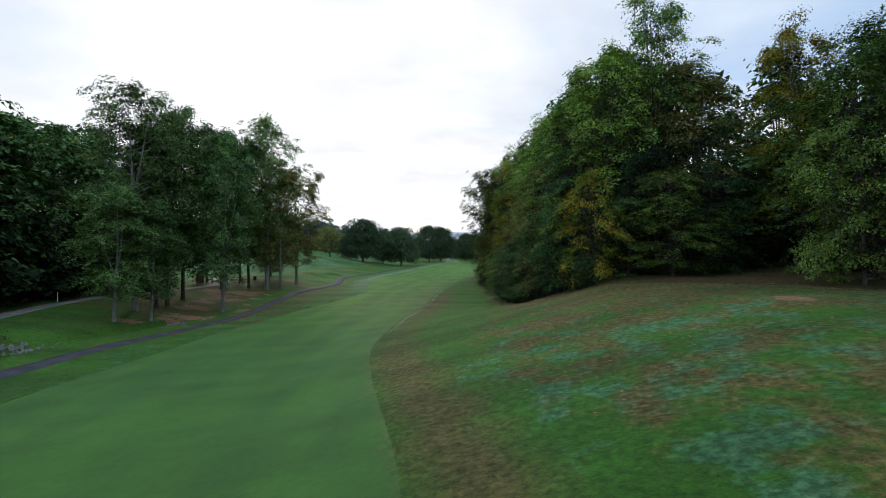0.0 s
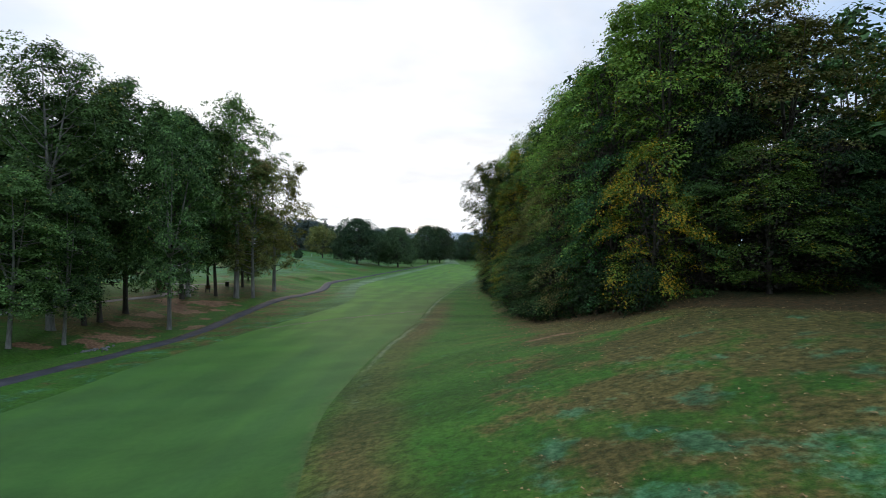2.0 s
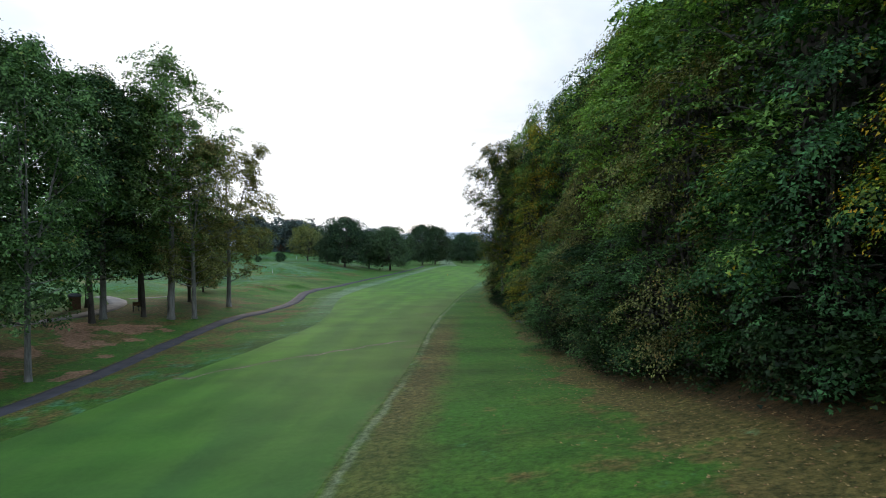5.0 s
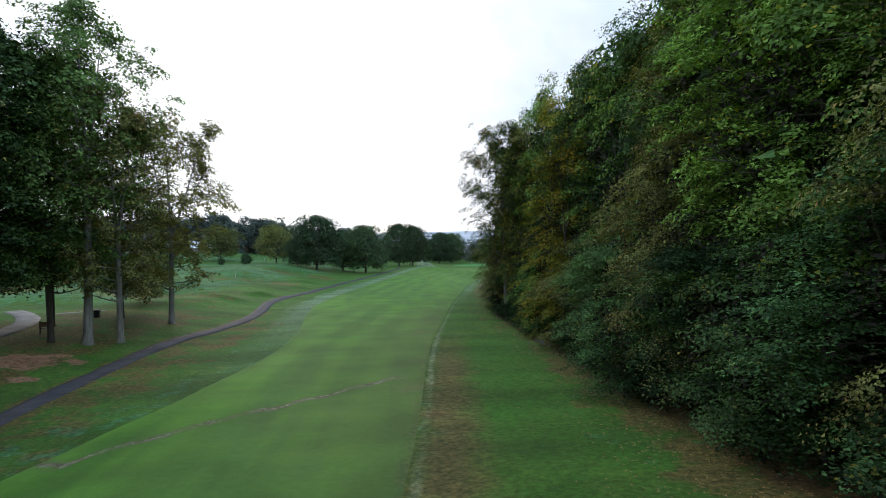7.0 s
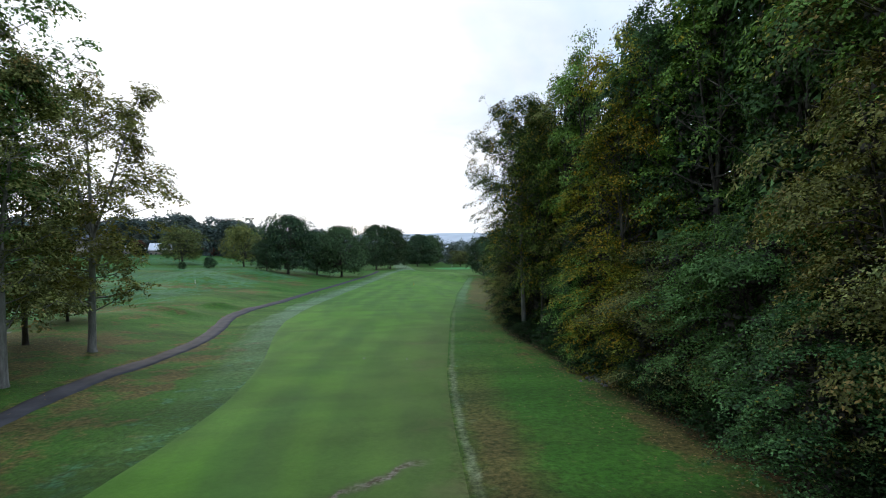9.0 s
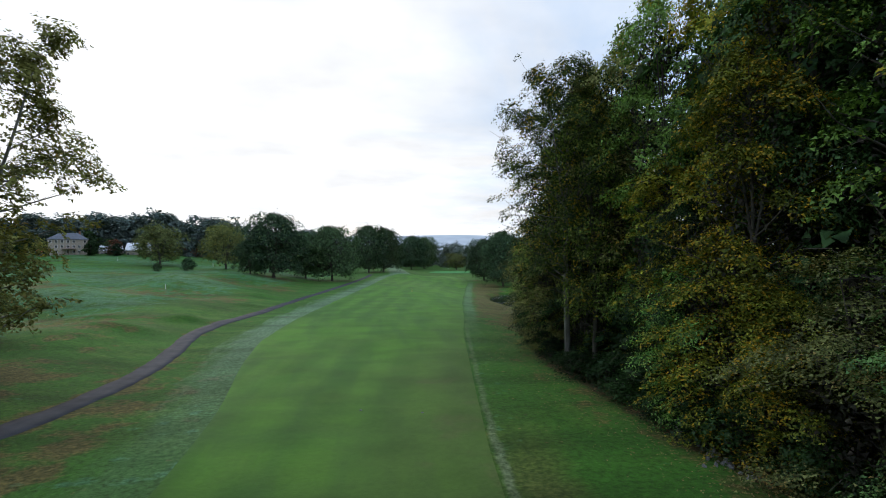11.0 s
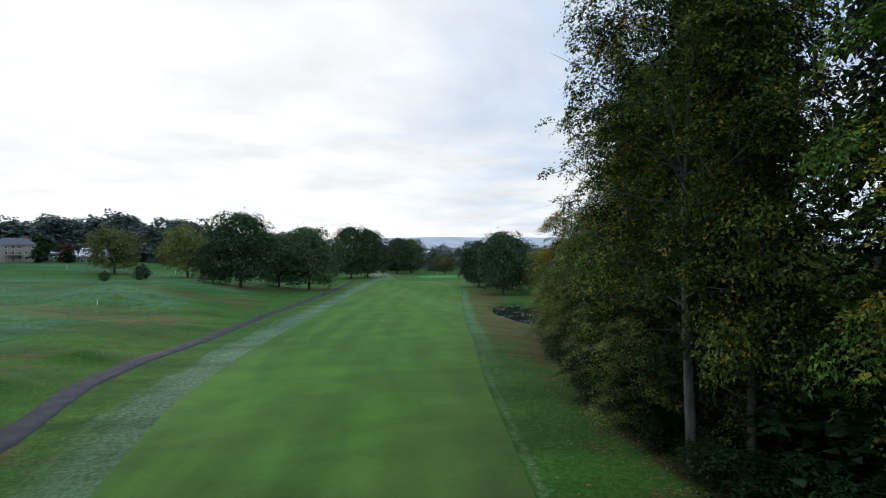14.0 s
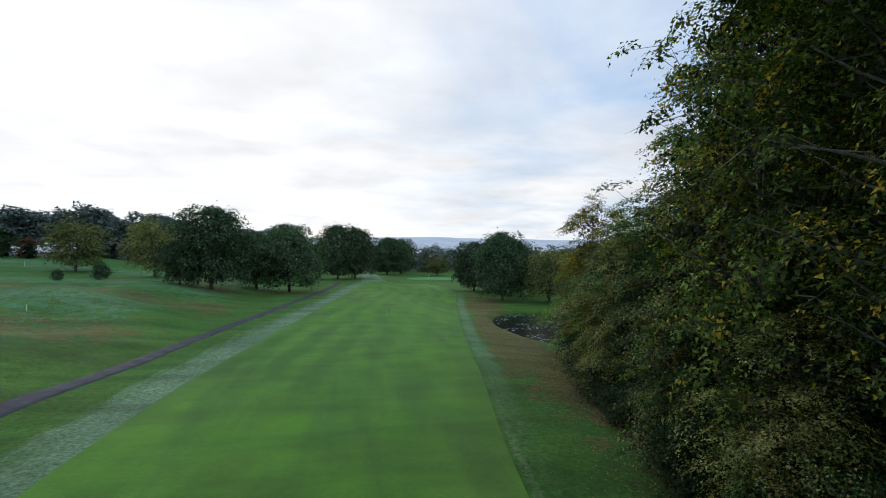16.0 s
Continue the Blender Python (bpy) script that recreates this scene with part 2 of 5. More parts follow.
def grid_object(name, xx, yy, zz, mat):
    """A sheet from 2D arrays of places."""
    rows, cols = xx.shape
    me = bpy.data.meshes.new(name)
    index = np.arange(rows * cols).reshape(rows, cols)
    quads = np.stack([index[:-1, :-1], index[:-1, 1:], index[1:, 1:], index[1:, :-1]], -1).reshape(-1, 4)
    me.vertices.add(rows * cols)
    me.vertices.foreach_set("co", np.stack([xx, yy, zz], -1).astype(np.float32).ravel())
    me.loops.add(quads.size)
    me.loops.foreach_set("vertex_index", quads.astype(np.int32).ravel())
    me.polygons.add(len(quads))
    me.polygons.foreach_set("loop_start", np.arange(0, quads.size, 4, dtype=np.int32))
    me.polygons.foreach_set("use_smooth", np.ones(len(quads), bool))
    me.update(calc_edges=True)
    me.materials.append(mat)
    return new(name, me)


def add_attr(ob, name, values):
    a = ob.data.attributes.new(name, "FLOAT", "POINT")
    a.data.foreach_set("value", np.asarray(values, np.float32).ravel())


def blobs(x, y, places):
    """Soft-edged patches: rows of x, y, radius along x, radius along y."""
    out = np.zeros_like(x)
    for px, py, rx, ry in places:
        rx, ry = rx * 1.45, ry * 1.45
        out = np.maximum(out, 1.25 - np.sqrt(((x - px) / rx) ** 2 + ((y - py) / ry) ** 2))
    return np.clip(out, 0, 1)


# rough grass with dew, dry patches, clay and leaf litter, each with a shape of its own
k = Net("rough_grass")
n_big, n_mid, n_small, n_tuft = k.noise(0.06, 3.0), k.noise(0.45, 5.0, 0.6), k.noise(2.6, 6.0, 0.78), k.noise(9.0, 5.0, 0.75)
off = k.attr("off_right")                                   # metres beyond the fairway's edge
grain = k.ramp(n_small, 0.36, 0.64)
c = k.mix(k.ramp(n_mid, 0.35, 0.65), (0.033, 0.116, 0.010), (0.080, 0.172, 0.019))
c = k.mix(k.ramp(n_big, 0.40, 0.62), c, (0.044, 0.156, 0.013))
c = k.mix(k.math("MULTIPLY", k.ramp(n_tuft, 0.42, 0.60), 0.55), c, (0.030, 0.072, 0.012))
n_patch = k.noise(0.30, 5.0, 0.62)
n_patch2 = k.noise(0.42, 5.0, 0.60, (1.0, 1.0, 1.3))
tufty = k.math("MULTIPLY", k.math("SUBTRACT", n_small, 0.5), 0.7)
DRY = k.mix(grain, (0.064, 0.040, 0.013), (0.180, 0.115, 0.040))
dry_edge = k.math("ADD", k.attr("dry"), k.math("ADD", k.math("MULTIPLY", k.math("SUBTRACT", n_patch, 0.5), 3.0), tufty))
c = k.mix(k.math("MULTIPLY", k.ramp(dry_edge, 0.42, 0.80), 0.82), c, DRY)
dew_edge = k.math("ADD", k.attr("dew"), k.math("ADD", k.math("MULTIPLY", k.math("SUBTRACT", n_patch2, 0.5), 2.8), tufty))
c = k.mix(k.math("MULTIPLY", k.ramp(dew_edge, 0.52, 0.80), 0.74), c, k.mix(k.ramp(k.attr("dew"), 0.72, 1.0), k.mix(grain, (0.034, 0.126, 0.054), (0.078, 0.220, 0.104)), k.mix(grain, (0.105, 0.178, 0.098), (0.180, 0.265, 0.165))))
# the scalped reddish strip and the pale line along the mown edge
strip_edge = k.math("ABSOLUTE", k.math("SUBTRACT", k.math("ADD", off, k.math("MULTIPLY", k.math("SUBTRACT", n_patch, 0.5), 4.5)), 2.0))
red = k.math("MULTIPLY", k.ramp(k.math("ADD", strip_edge, k.math("MULTIPLY", tufty, 3.0)), 3.0, 0.7), k.attr("scalped"))
c = k.mix(k.math("MULTIPLY", red, 0.66), c, k.mix(grain, (0.072, 0.038, 0.016), (0.205, 0.104, 0.048)))
line = k.math("ABSOLUTE", k.math("SUBTRACT", k.math("ADD", off, k.math("MULTIPLY", k.math("SUBTRACT", n_mid, 0.5), 0.9)), 0.35))
line = k.math("MULTIPLY", k.ramp(line, 0.40, 0.12), k.attr("line"))
c = k.mix(k.math("MULTIPLY", line, 0.72), c, k.mix(grain, (0.150, 0.185, 0.095), (0.300, 0.330, 0.200)))
left = k.attr("off_left")
n_streak = k.noise(0.9, 3.0, 0.6, (1.0, 0.16, 1.0))
band = k.math("ADD", left, k.math("ADD", k.math("MULTIPLY", k.math("SUBTRACT", n_streak, 0.5), 7.0), tufty))
band = k.math("MULTIPLY", k.ramp(band, -5.6, -2.4), k.attr("pale"))
c = k.mix(k.math("MULTIPLY", band, 0.72), c, k.mix(grain, (0.130, 0.210, 0.120), (0.200, 0.290, 0.185)))
right = k.math("ABSOLUTE", k.math("SUBTRACT", k.math("ADD", off, k.math("MULTIPLY", k.math("SUBTRACT", n_streak, 0.5), 2.0)), 1.2))
right = k.math("MULTIPLY", k.ramp(k.math("ADD", right, tufty), 1.7, 0.7), k.attr("first_cut"))
c = k.mix(k.math("MULTIPLY", right, 0.55), c, k.mix(grain, (0.115, 0.200, 0.100), (0.185, 0.280, 0.160)))
clay_edge = k.math("ADD", k.attr("clay"), k.math("MULTIPLY", k.math("SUBTRACT", n_mid, 0.5), 2.4))
c = k.mix(k.ramp(clay_edge, 0.52, 0.72), c, k.mix(grain, (0.24, 0.115, 0.062), (0.34, 0.19, 0.12)))
lit_edge = k.math("ADD", k.attr("litter"), k.math("ADD", k.math("MULTIPLY", k.math("SUBTRACT", n_mid, 0.5), 1.4), tufty))
c = k.mix(k.ramp(lit_edge, 0.38, 0.75), c, k.mix(k.ramp(n_small, 0.3, 0.7), (0.022, 0.014, 0.007), (0.115, 0.058, 0.024)))
n_band = k.noise(0.10, 4.0, 0.55, (0.35, 1.5, 1.0))
fine_grain = k.math("MULTIPLY", k.math("ADD", k.math("MULTIPLY", grain, 0.72), 0.48), k.math("ADD", k.math("MULTIPLY", k.ramp(n_band, 0.36, 0.64), 0.50), 0.70))
c = k.mix(1.0, c, fine_grain, "MULTIPLY")
ROUGH = k.done(c, 0.9, bump=k.math("ADD", n_tuft, k.math("MULTIPLY", n_small, 2.0)), depth=0.06, strength=0.6, spec=0.10, sheen=0.07)

k = Net("fairway_grass")
n_big, n_mid, n_small = k.noise(0.035, 3.0), k.noise(0.20, 4.0), k.noise(9.0, 4.0, 0.7)
n_fine, n_grit = k.noise(0.9, 5.0, 0.65), k.noise(2.6, 5.0, 0.75)
n_along = k.noise(0.3, 3.0, 0.5, (1.0, 0.10, 1.0))
n_across = k.noise(0.22, 4.0, 0.55, (0.22, 1.0, 1.0))
stripe = k.attr("stripe")
c = k.mix(stripe, (0.050, 0.154, 0.013), (0.096, 0.242, 0.023))
c = k.mix(k.ramp(n_big, 0.38, 0.66), c, (0.082, 0.238, 0.012))
c = k.mix(k.math("MULTIPLY", k.ramp(n_mid, 0.42, 0.68), 0.40), c, (0.100, 0.186, 0.026))
c = k.mix(k.math("MULTIPLY", k.ramp(n_along, 0.46, 0.68), 0.65), c, (0.044, 0.124, 0.022))
c = k.mix(k.math("MULTIPLY", k.ramp(n_across, 0.52, 0.72), 0.42), c, (0.036, 0.104, 0.018))
c = k.mix(k.math("MULTIPLY", k.attr("olive"), 0.60), c, (0.104, 0.138, 0.036))
# near dew tint, also painted darker where the steep view loses sheen
c = k.mix(k.math("MULTIPLY", k.attr("near_dew_dark"), 0.55), c, (0.050, 0.128, 0.036))
worn = k.math("ADD", k.attr("worn"), k.math("MULTIPLY", k.math("SUBTRACT", n_mid, 0.5), 2.0))
c = k.mix(k.math("MULTIPLY", k.ramp(worn, 0.5, 0.9), 0.7), c, (0.150, 0.125, 0.058))
# a torn seam of bare, stony soil across the fairway
seam = k.math("ABSOLUTE", k.math("ADD", k.attr("seam"), k.math("MULTIPLY", k.math("SUBTRACT", n_fine, 0.5), 1.6)))
open_ = k.math("MULTIPLY", k.attr("torn"), k.ramp(k.noise(0.28, 3.0), 0.30, 0.48))
c = k.mix(k.math("MULTIPLY", k.ramp(seam, 0.95, 0.35), k.math("MULTIPLY", k.attr("torn"), 0.45)), c, (0.100, 0.110, 0.045))
c = k.mix(k.math("MULTIPLY", k.ramp(seam, 0.42, 0.12), open_), c, k.mix(k.ramp(n_grit, 0.42, 0.58), (0.100, 0.066, 0.042), (0.300, 0.245, 0.200)))
# the ragged rim towards the rough
rim = k.math("ADD", k.attr("off_right"), k.math("MULTIPLY", k.math("SUBTRACT", n_fine, 0.5), 2.6))
c = k.mix(k.math("MULTIPLY", k.math("MULTIPLY", k.ramp(rim, -0.9, 0.1), k.attr("scalped")), 0.65), c, k.mix(k.ramp(n_grit, 0.4, 0.6), (0.075, 0.060, 0.020), (0.165, 0.150, 0.062)))
c = k.mix(k.math("MULTIPLY", n_small, 0.30), c, (0.042, 0.090, 0.020))
n_blot = k.noise(0.16, 4.0, 0.5, (0.8, 1.2, 1.0))
c = k.mix(1.0, c, k.math("MULTIPLY", k.math("ADD", k.math("MULTIPLY", k.ramp(n_blot, 0.36, 0.64), 0.26), 0.76), k.math("ADD", k.math("MULTIPLY", k.ramp(n_grit, 0.3, 0.7), 0.26), 0.82)), "MULTIPLY")
FAIRWAY = k.done(c, 0.85, bump=k.math("ADD", n_small, n_grit), depth=0.03, strength=0.5, spec=0.10, sheen=0.10)

k = Net("asphalt")
n_big, n_small = k.noise(0.5, 4.0), k.noise(22.0, 3.0, 0.7)
c = k.mix(k.ramp(n_big, 0.35, 0.7), (0.046, 0.047, 0.053), (0.080, 0.080, 0.087))
c = k.mix(k.math("MULTIPLY", n_small, 0.3), c, (0.12, 0.115, 0.115))
ASPHALT = k.done(c, 0.75, bump=n_small, depth=0.008, spec=0.02)

k = Net("pale_gravel_road")
n_big, n_small = k.noise(0.5, 4.0), k.noise(22.0, 3.0, 0.7)
c = k.mix(k.ramp(n_big, 0.35, 0.7), (0.17, 0.155, 0.14), (0.27, 0.25, 0.225))
ROADTOP = k.done(k.mix(k.math("MULTIPLY", n_small, 0.3), c, (0.10, 0.09, 0.08)), 0.85, bump=n_small, depth=0.01)

def masks(xx, yy):
    """Where dew lies, grass is dry, clay is bare and leaf litter gathers."""
    lx, rx, px, wx = (soft(yy, a, b) for a, b in ((LEFT_Y, LEFT_X), (RIGHT_Y, RIGHT_X), (PATH_Y, PATH_X), (WOODS_Y, WOODS_X)))
    streak = 0.5 + 0.5 * np.sin((xx + yy * 0.55) * 2.6 + 1.5 * np.sin(yy * 0.2))
    band = ease(-8.0, -3.5, xx - lx) * (1 - ease(-0.5, 0.5, xx - lx)) * ease(120, 165, yy)
    dew = 0.30 * streak * band
    dew = dew + 0.46 * ease(-9, -3, xx - lx) * (1 - ease(0, 1, xx - lx)) * ease(0, 40, yy) * (1 - ease(120, 165, yy))
    dew = dew + 0.36 * (1 - ease(0.5, 1.6, np.abs(xx - rx - 0.9))) * ease(20, 60, yy) * (1 - 0.28 * ease(125, 165, yy)) 
    dew = dew + 0.36 * ease(1, 7, xx - rx) * (1 - ease(34, 52, yy)) * (1 - ease(40, 60, xx)) + 0.16 * ease(3, 8, xx - rx) * (1 - ease(90, 120, yy))
    dew = dew + 0.72 * ease(-10, -26, xx - px) * ease(165, 190, yy) * (1 - ease(420, 520, yy)) * (0.55 + 0.6 * (0.5 + 0.5 * np.sin(yy * 0.125 + 2.2 + xx * 0.06)))
    dry = (0.62 + 0.22 * ease(30, 48, yy)) * ease(0, 1, (xx - rx - 3) / (7 + 12 * ease(35, 55, yy))) * (1 - ease(70, 90, yy))
    dry = dry + 0.62 * (1 - ease(3, 8, np.abs(xx - px - 4))) * ease(60, 95, yy) * (1 - ease(150, 190, yy))
    dry = dry + 0.92 * (1 - ease(3, 8, np.abs(xx - rx - 8))) * ease(180, 225, yy) * (1 - ease(330, 380, yy))
    dry = dry + 0.35 * (1 - ease(1, 2.6, np.abs(xx - px))) + 0.75 * ease(-2, -8, xx - px) * ease(80, 98, yy) * (1 - ease(162, 180, yy)) * (1 - ease(-60, -70, xx))
    dry = dry + 0.78 * ease(-3, -14, xx - px) * ease(160, 185, yy) * (1 - ease(300, 360, yy)) * (0.5 - 0.5 * np.sin(yy * 0.125 + 2.2 + xx * 0.06))
    dry = dry + (0.38 + 0.42 * ease(72, 78, yy) * (1 - ease(115, 140, yy))) * ease(-5.5, -1.0, xx - wx) * (1 - ease(230, 240, yy))
    for ox, oy, reach in ((-49, 333, 12), (-39, 362, 10), (-27, 358, 12), (46, 376, 10), (45, 328, 10), (-11, 460, 12)):
        dry = dry + 0.5 * (1 - ease(0.4 * reach, reach, np.hypot(xx - ox, yy - oy)))
    clay = blobs(xx, yy, [(-52.5, 126.4, 3, 3), (-37.9, 103.3, 1.6, 2), (-43.2, 87.5, 2.5, 2), (-46.6, 118, 3, 2.5), (-46.3, 101.5, 3, 3), (-47, 82.4, 2, 1.5), (-42, 91.5, 4, 2.5), (-48.7, 110.5, 2.5, 3), (-49, 122, 3, 2.5), (-48, 127, 5, 2), (-40, 112.4, 1.2, 1.2), (-46, 129, 3, 1.5), (-43.6, 131, 1.2, 0.9), (-41, 129.4, 1.2, 1), (-42.3, 121.8, 1.5, 1.2), (9.4, 61.5, 2.0, 0.7), (31.5, 54, 1.8, 2.6), (35.5, 58, 2.0, 2.5), (22.3, 34, 1.2, 2.0)])
    litter = ease(-1.8, 1.6, xx - wx) * (1 - ease(70, 95, xx)) * (1 - ease(236, 246, yy)) + 0.8 * ease(-66, -76, xx) * (1 - ease(125, 140, yy))
    scalped = (1.0 - 0.40 * ease(40, 52, yy) * (1 - ease(70, 85, yy))) * (1 - ease(118, 150, yy)) * ease(4, 14, yy)
    line = (0.72 - 0.34 * ease(135, 160, yy)) * ease(55, 75, yy) * (1 - 0.75 * ease(88, 98, yy) * (1 - ease(108, 118, yy))) * (1 - ease(330, 400, yy))
    return {"dew": dew, "dry": dry, "clay": clay, "litter": litter, "off_right": xx - rx, "off_left": xx - lx, "pale": ease(105, 205, yy) * (xx < lx + 8), "scalped": scalped, "line": line * (1 - ease(175, 215, yy)), "first_cut": ease(170, 245, yy) * (1 - ease(335, 375, yy))}


# ---- ground, one sheet to the horizon ----
gx = np.concatenate([-np.geomspace(3200, 150, 26)[:-1], np.arange(-150, -60, 1.5), np.arange(-60, 40, 0.8), np.arange(40, 90, 1.5), np.geomspace(90, 3200, 26)])
gy = np.concatenate([-np.geomspace(900, 25, 12)[:-1], np.arange(-25, 130, 0.8), np.arange(130, 300, 1.2), np.arange(300, 480, 2.0), np.geomspace(480, 4200, 34)])
xx, yy = np.meshgrid(gx, gy)
zz = height(xx, yy)
ground = tagged(grid_object("ground", xx, yy, zz, ROUGH), "rough mown grass with dew, dry patches and red clay", "ground", kind="structure")
for key, values in masks(xx, yy).items():
    add_attr(ground, key, values)

# fairway, mown, a hand's width proud of the rough
fy = np.concatenate([np.arange(-60, 98, 1.2), np.arange(98, 120, 0.35), np.arange(120, 300, 1.2), np.arange(300, 437, 2.0)])
u = np.linspace(0, 1, 61)
FL, FR = soft(fy, LEFT_Y, LEFT_X), soft(fy, RIGHT_Y, RIGHT_X)
fx = FL[:, None] + (FR - FL)[:, None] * u[None, :]
fyy = np.repeat(fy[:, None], len(u), 1)
fz = height(fx, fyy) + 0.035
fz[:, 0] -= 0.07
fz[:, -1] -= 0.07
fairway = tagged(grid_object("fairway", fx, fyy, fz, FAIRWAY), "close-mown green fairway grass with faint stripes", "fairway", kind="structure")
add_attr(fairway, "stripe", 0.5 + 0.5 * np.tanh(2.0 * np.sin((fx - FR[:, None]) * 1.05)))
seam = fyy - np.interp(fx, [-24, -20.4, -16.9, -12.3, -9.6, -5.8, -3], [99, 103.2, 106.1, 109.6, 112.8, 116.2, 118]) - 0.3 * np.sin(fx * 1.9)
add_attr(fairway, "seam", seam * 0.8)
add_attr(fairway, "torn", ease(-31, -25, fx) * (1 - ease(-6.5, -4.0, fx)) * (np.abs(seam) < 6))
add_attr(fairway, "olive", ease(-15, -1, fx - FR[:, None]) * ease(80, 105, fyy) * (1 - ease(150, 200, fyy)) + 0.3 * ease(-9, -1, fx - FR[:, None]) * ease(150, 200, fyy) * (1 - ease(215, 260, fyy)))
add_attr(fairway, "worn", 0.42 * ease(-9, -1, fx - FR[:, None]) * ease(95, 115, fyy) * (1 - ease(150, 185, fyy)))
add_attr(fairway, "near_dew_dark", 1 - ease(60, 108, fyy))
add_attr(fairway, "off_right", fx - FR[:, None])
add_attr(fairway, "scalped", masks(fx, fyy)["scalped"])


def strip(name, xs, ys, width, mat, lift, label, category):
    """A paved strip along a line of the plan, with a low edge."""
    xs, ys = np.asarray(xs, float), np.asarray(ys, float)
    d = np.concatenate([[0], np.cumsum(np.hypot(np.diff(xs), np.diff(ys)))])
    at = np.arange(0, d[-1], 1.0)
    x, y = soft(at, d, xs), soft(at, d, ys)
    dx, dy = np.gradient(x), np.gradient(y)
    long = np.hypot(dx, dy)
    nx, ny = dy / long, -dx / long
    offs = np.array([-width / 2 - 0.04, -width / 2, -width / 6, width / 6, width / 2, width / 2 + 0.04])
    wobble = 0.05 * np.sin(at * 1.7)[:, None] + 0.05 * np.sin(at * 0.63 + 2)[:, None]
    offs = offs[None, :] + wobble * np.sign(offs)[None, :]
    X, Y = x[:, None] + nx[:, None] * offs, y[:, None] + ny[:, None] * offs
    Z = height(X, Y) + lift
    Z[:, 0] -= 0.12
    Z[:, -1] -= 0.12
    return tagged(grid_object(name, X, Y, Z, mat), label, category, kind="structure")


strip("cart_path", PATH_X, PATH_Y, 2.3, ASPHALT, 0.035, "narrow dark asphalt cart path winding through the grass", "path")
ROAD_Y = [40, 60, 75, 93, 108, 120, 130, 137, 144, 152, 160, 168]
ROAD_X = [-53, -57.5, -61, -65.5, -66, -62, -57.5, -56, -57, -61, -67, -75]
strip("road", ROAD_X, ROAD_Y, 3.0, ROADTOP, 0.06, "pale worn gravel road under the trees", "road")
strip("footpath", [-64, -62, -59, -55], [158, 162, 164, 165], 1.2, ROADTOP, 0.05, "narrow pale gravel footpath branching off the road", "path")

# ---- trees ----


def tube(verts, faces, points, radii, sides):
    """Adds a tapered round limb along points to lists of places and faces."""
    start = len(verts)
    for n, (p, r) in enumerate(zip(points, radii)):
        way = (points[min(n + 1, len(points) - 1)] - points[max(n - 1, 0)]).normalized()
        a = way.orthogonal().normalized()
        b = way.cross(a)
        for s in range(sides):
            ang = 2 * math.pi * s / sides
            verts.append(p + (a * math.cos(ang) + b * math.sin(ang)) * r)
    for n in range(len(points) - 1):
        for s in range(sides):
            i, j = start + n * sides + s, start + n * sides + (s + 1) % sides
            faces.append((i, j, j + sides, i + sides))
    faces.append(tuple(start + (len(points) - 1) * sides + s for s in range(sides)))


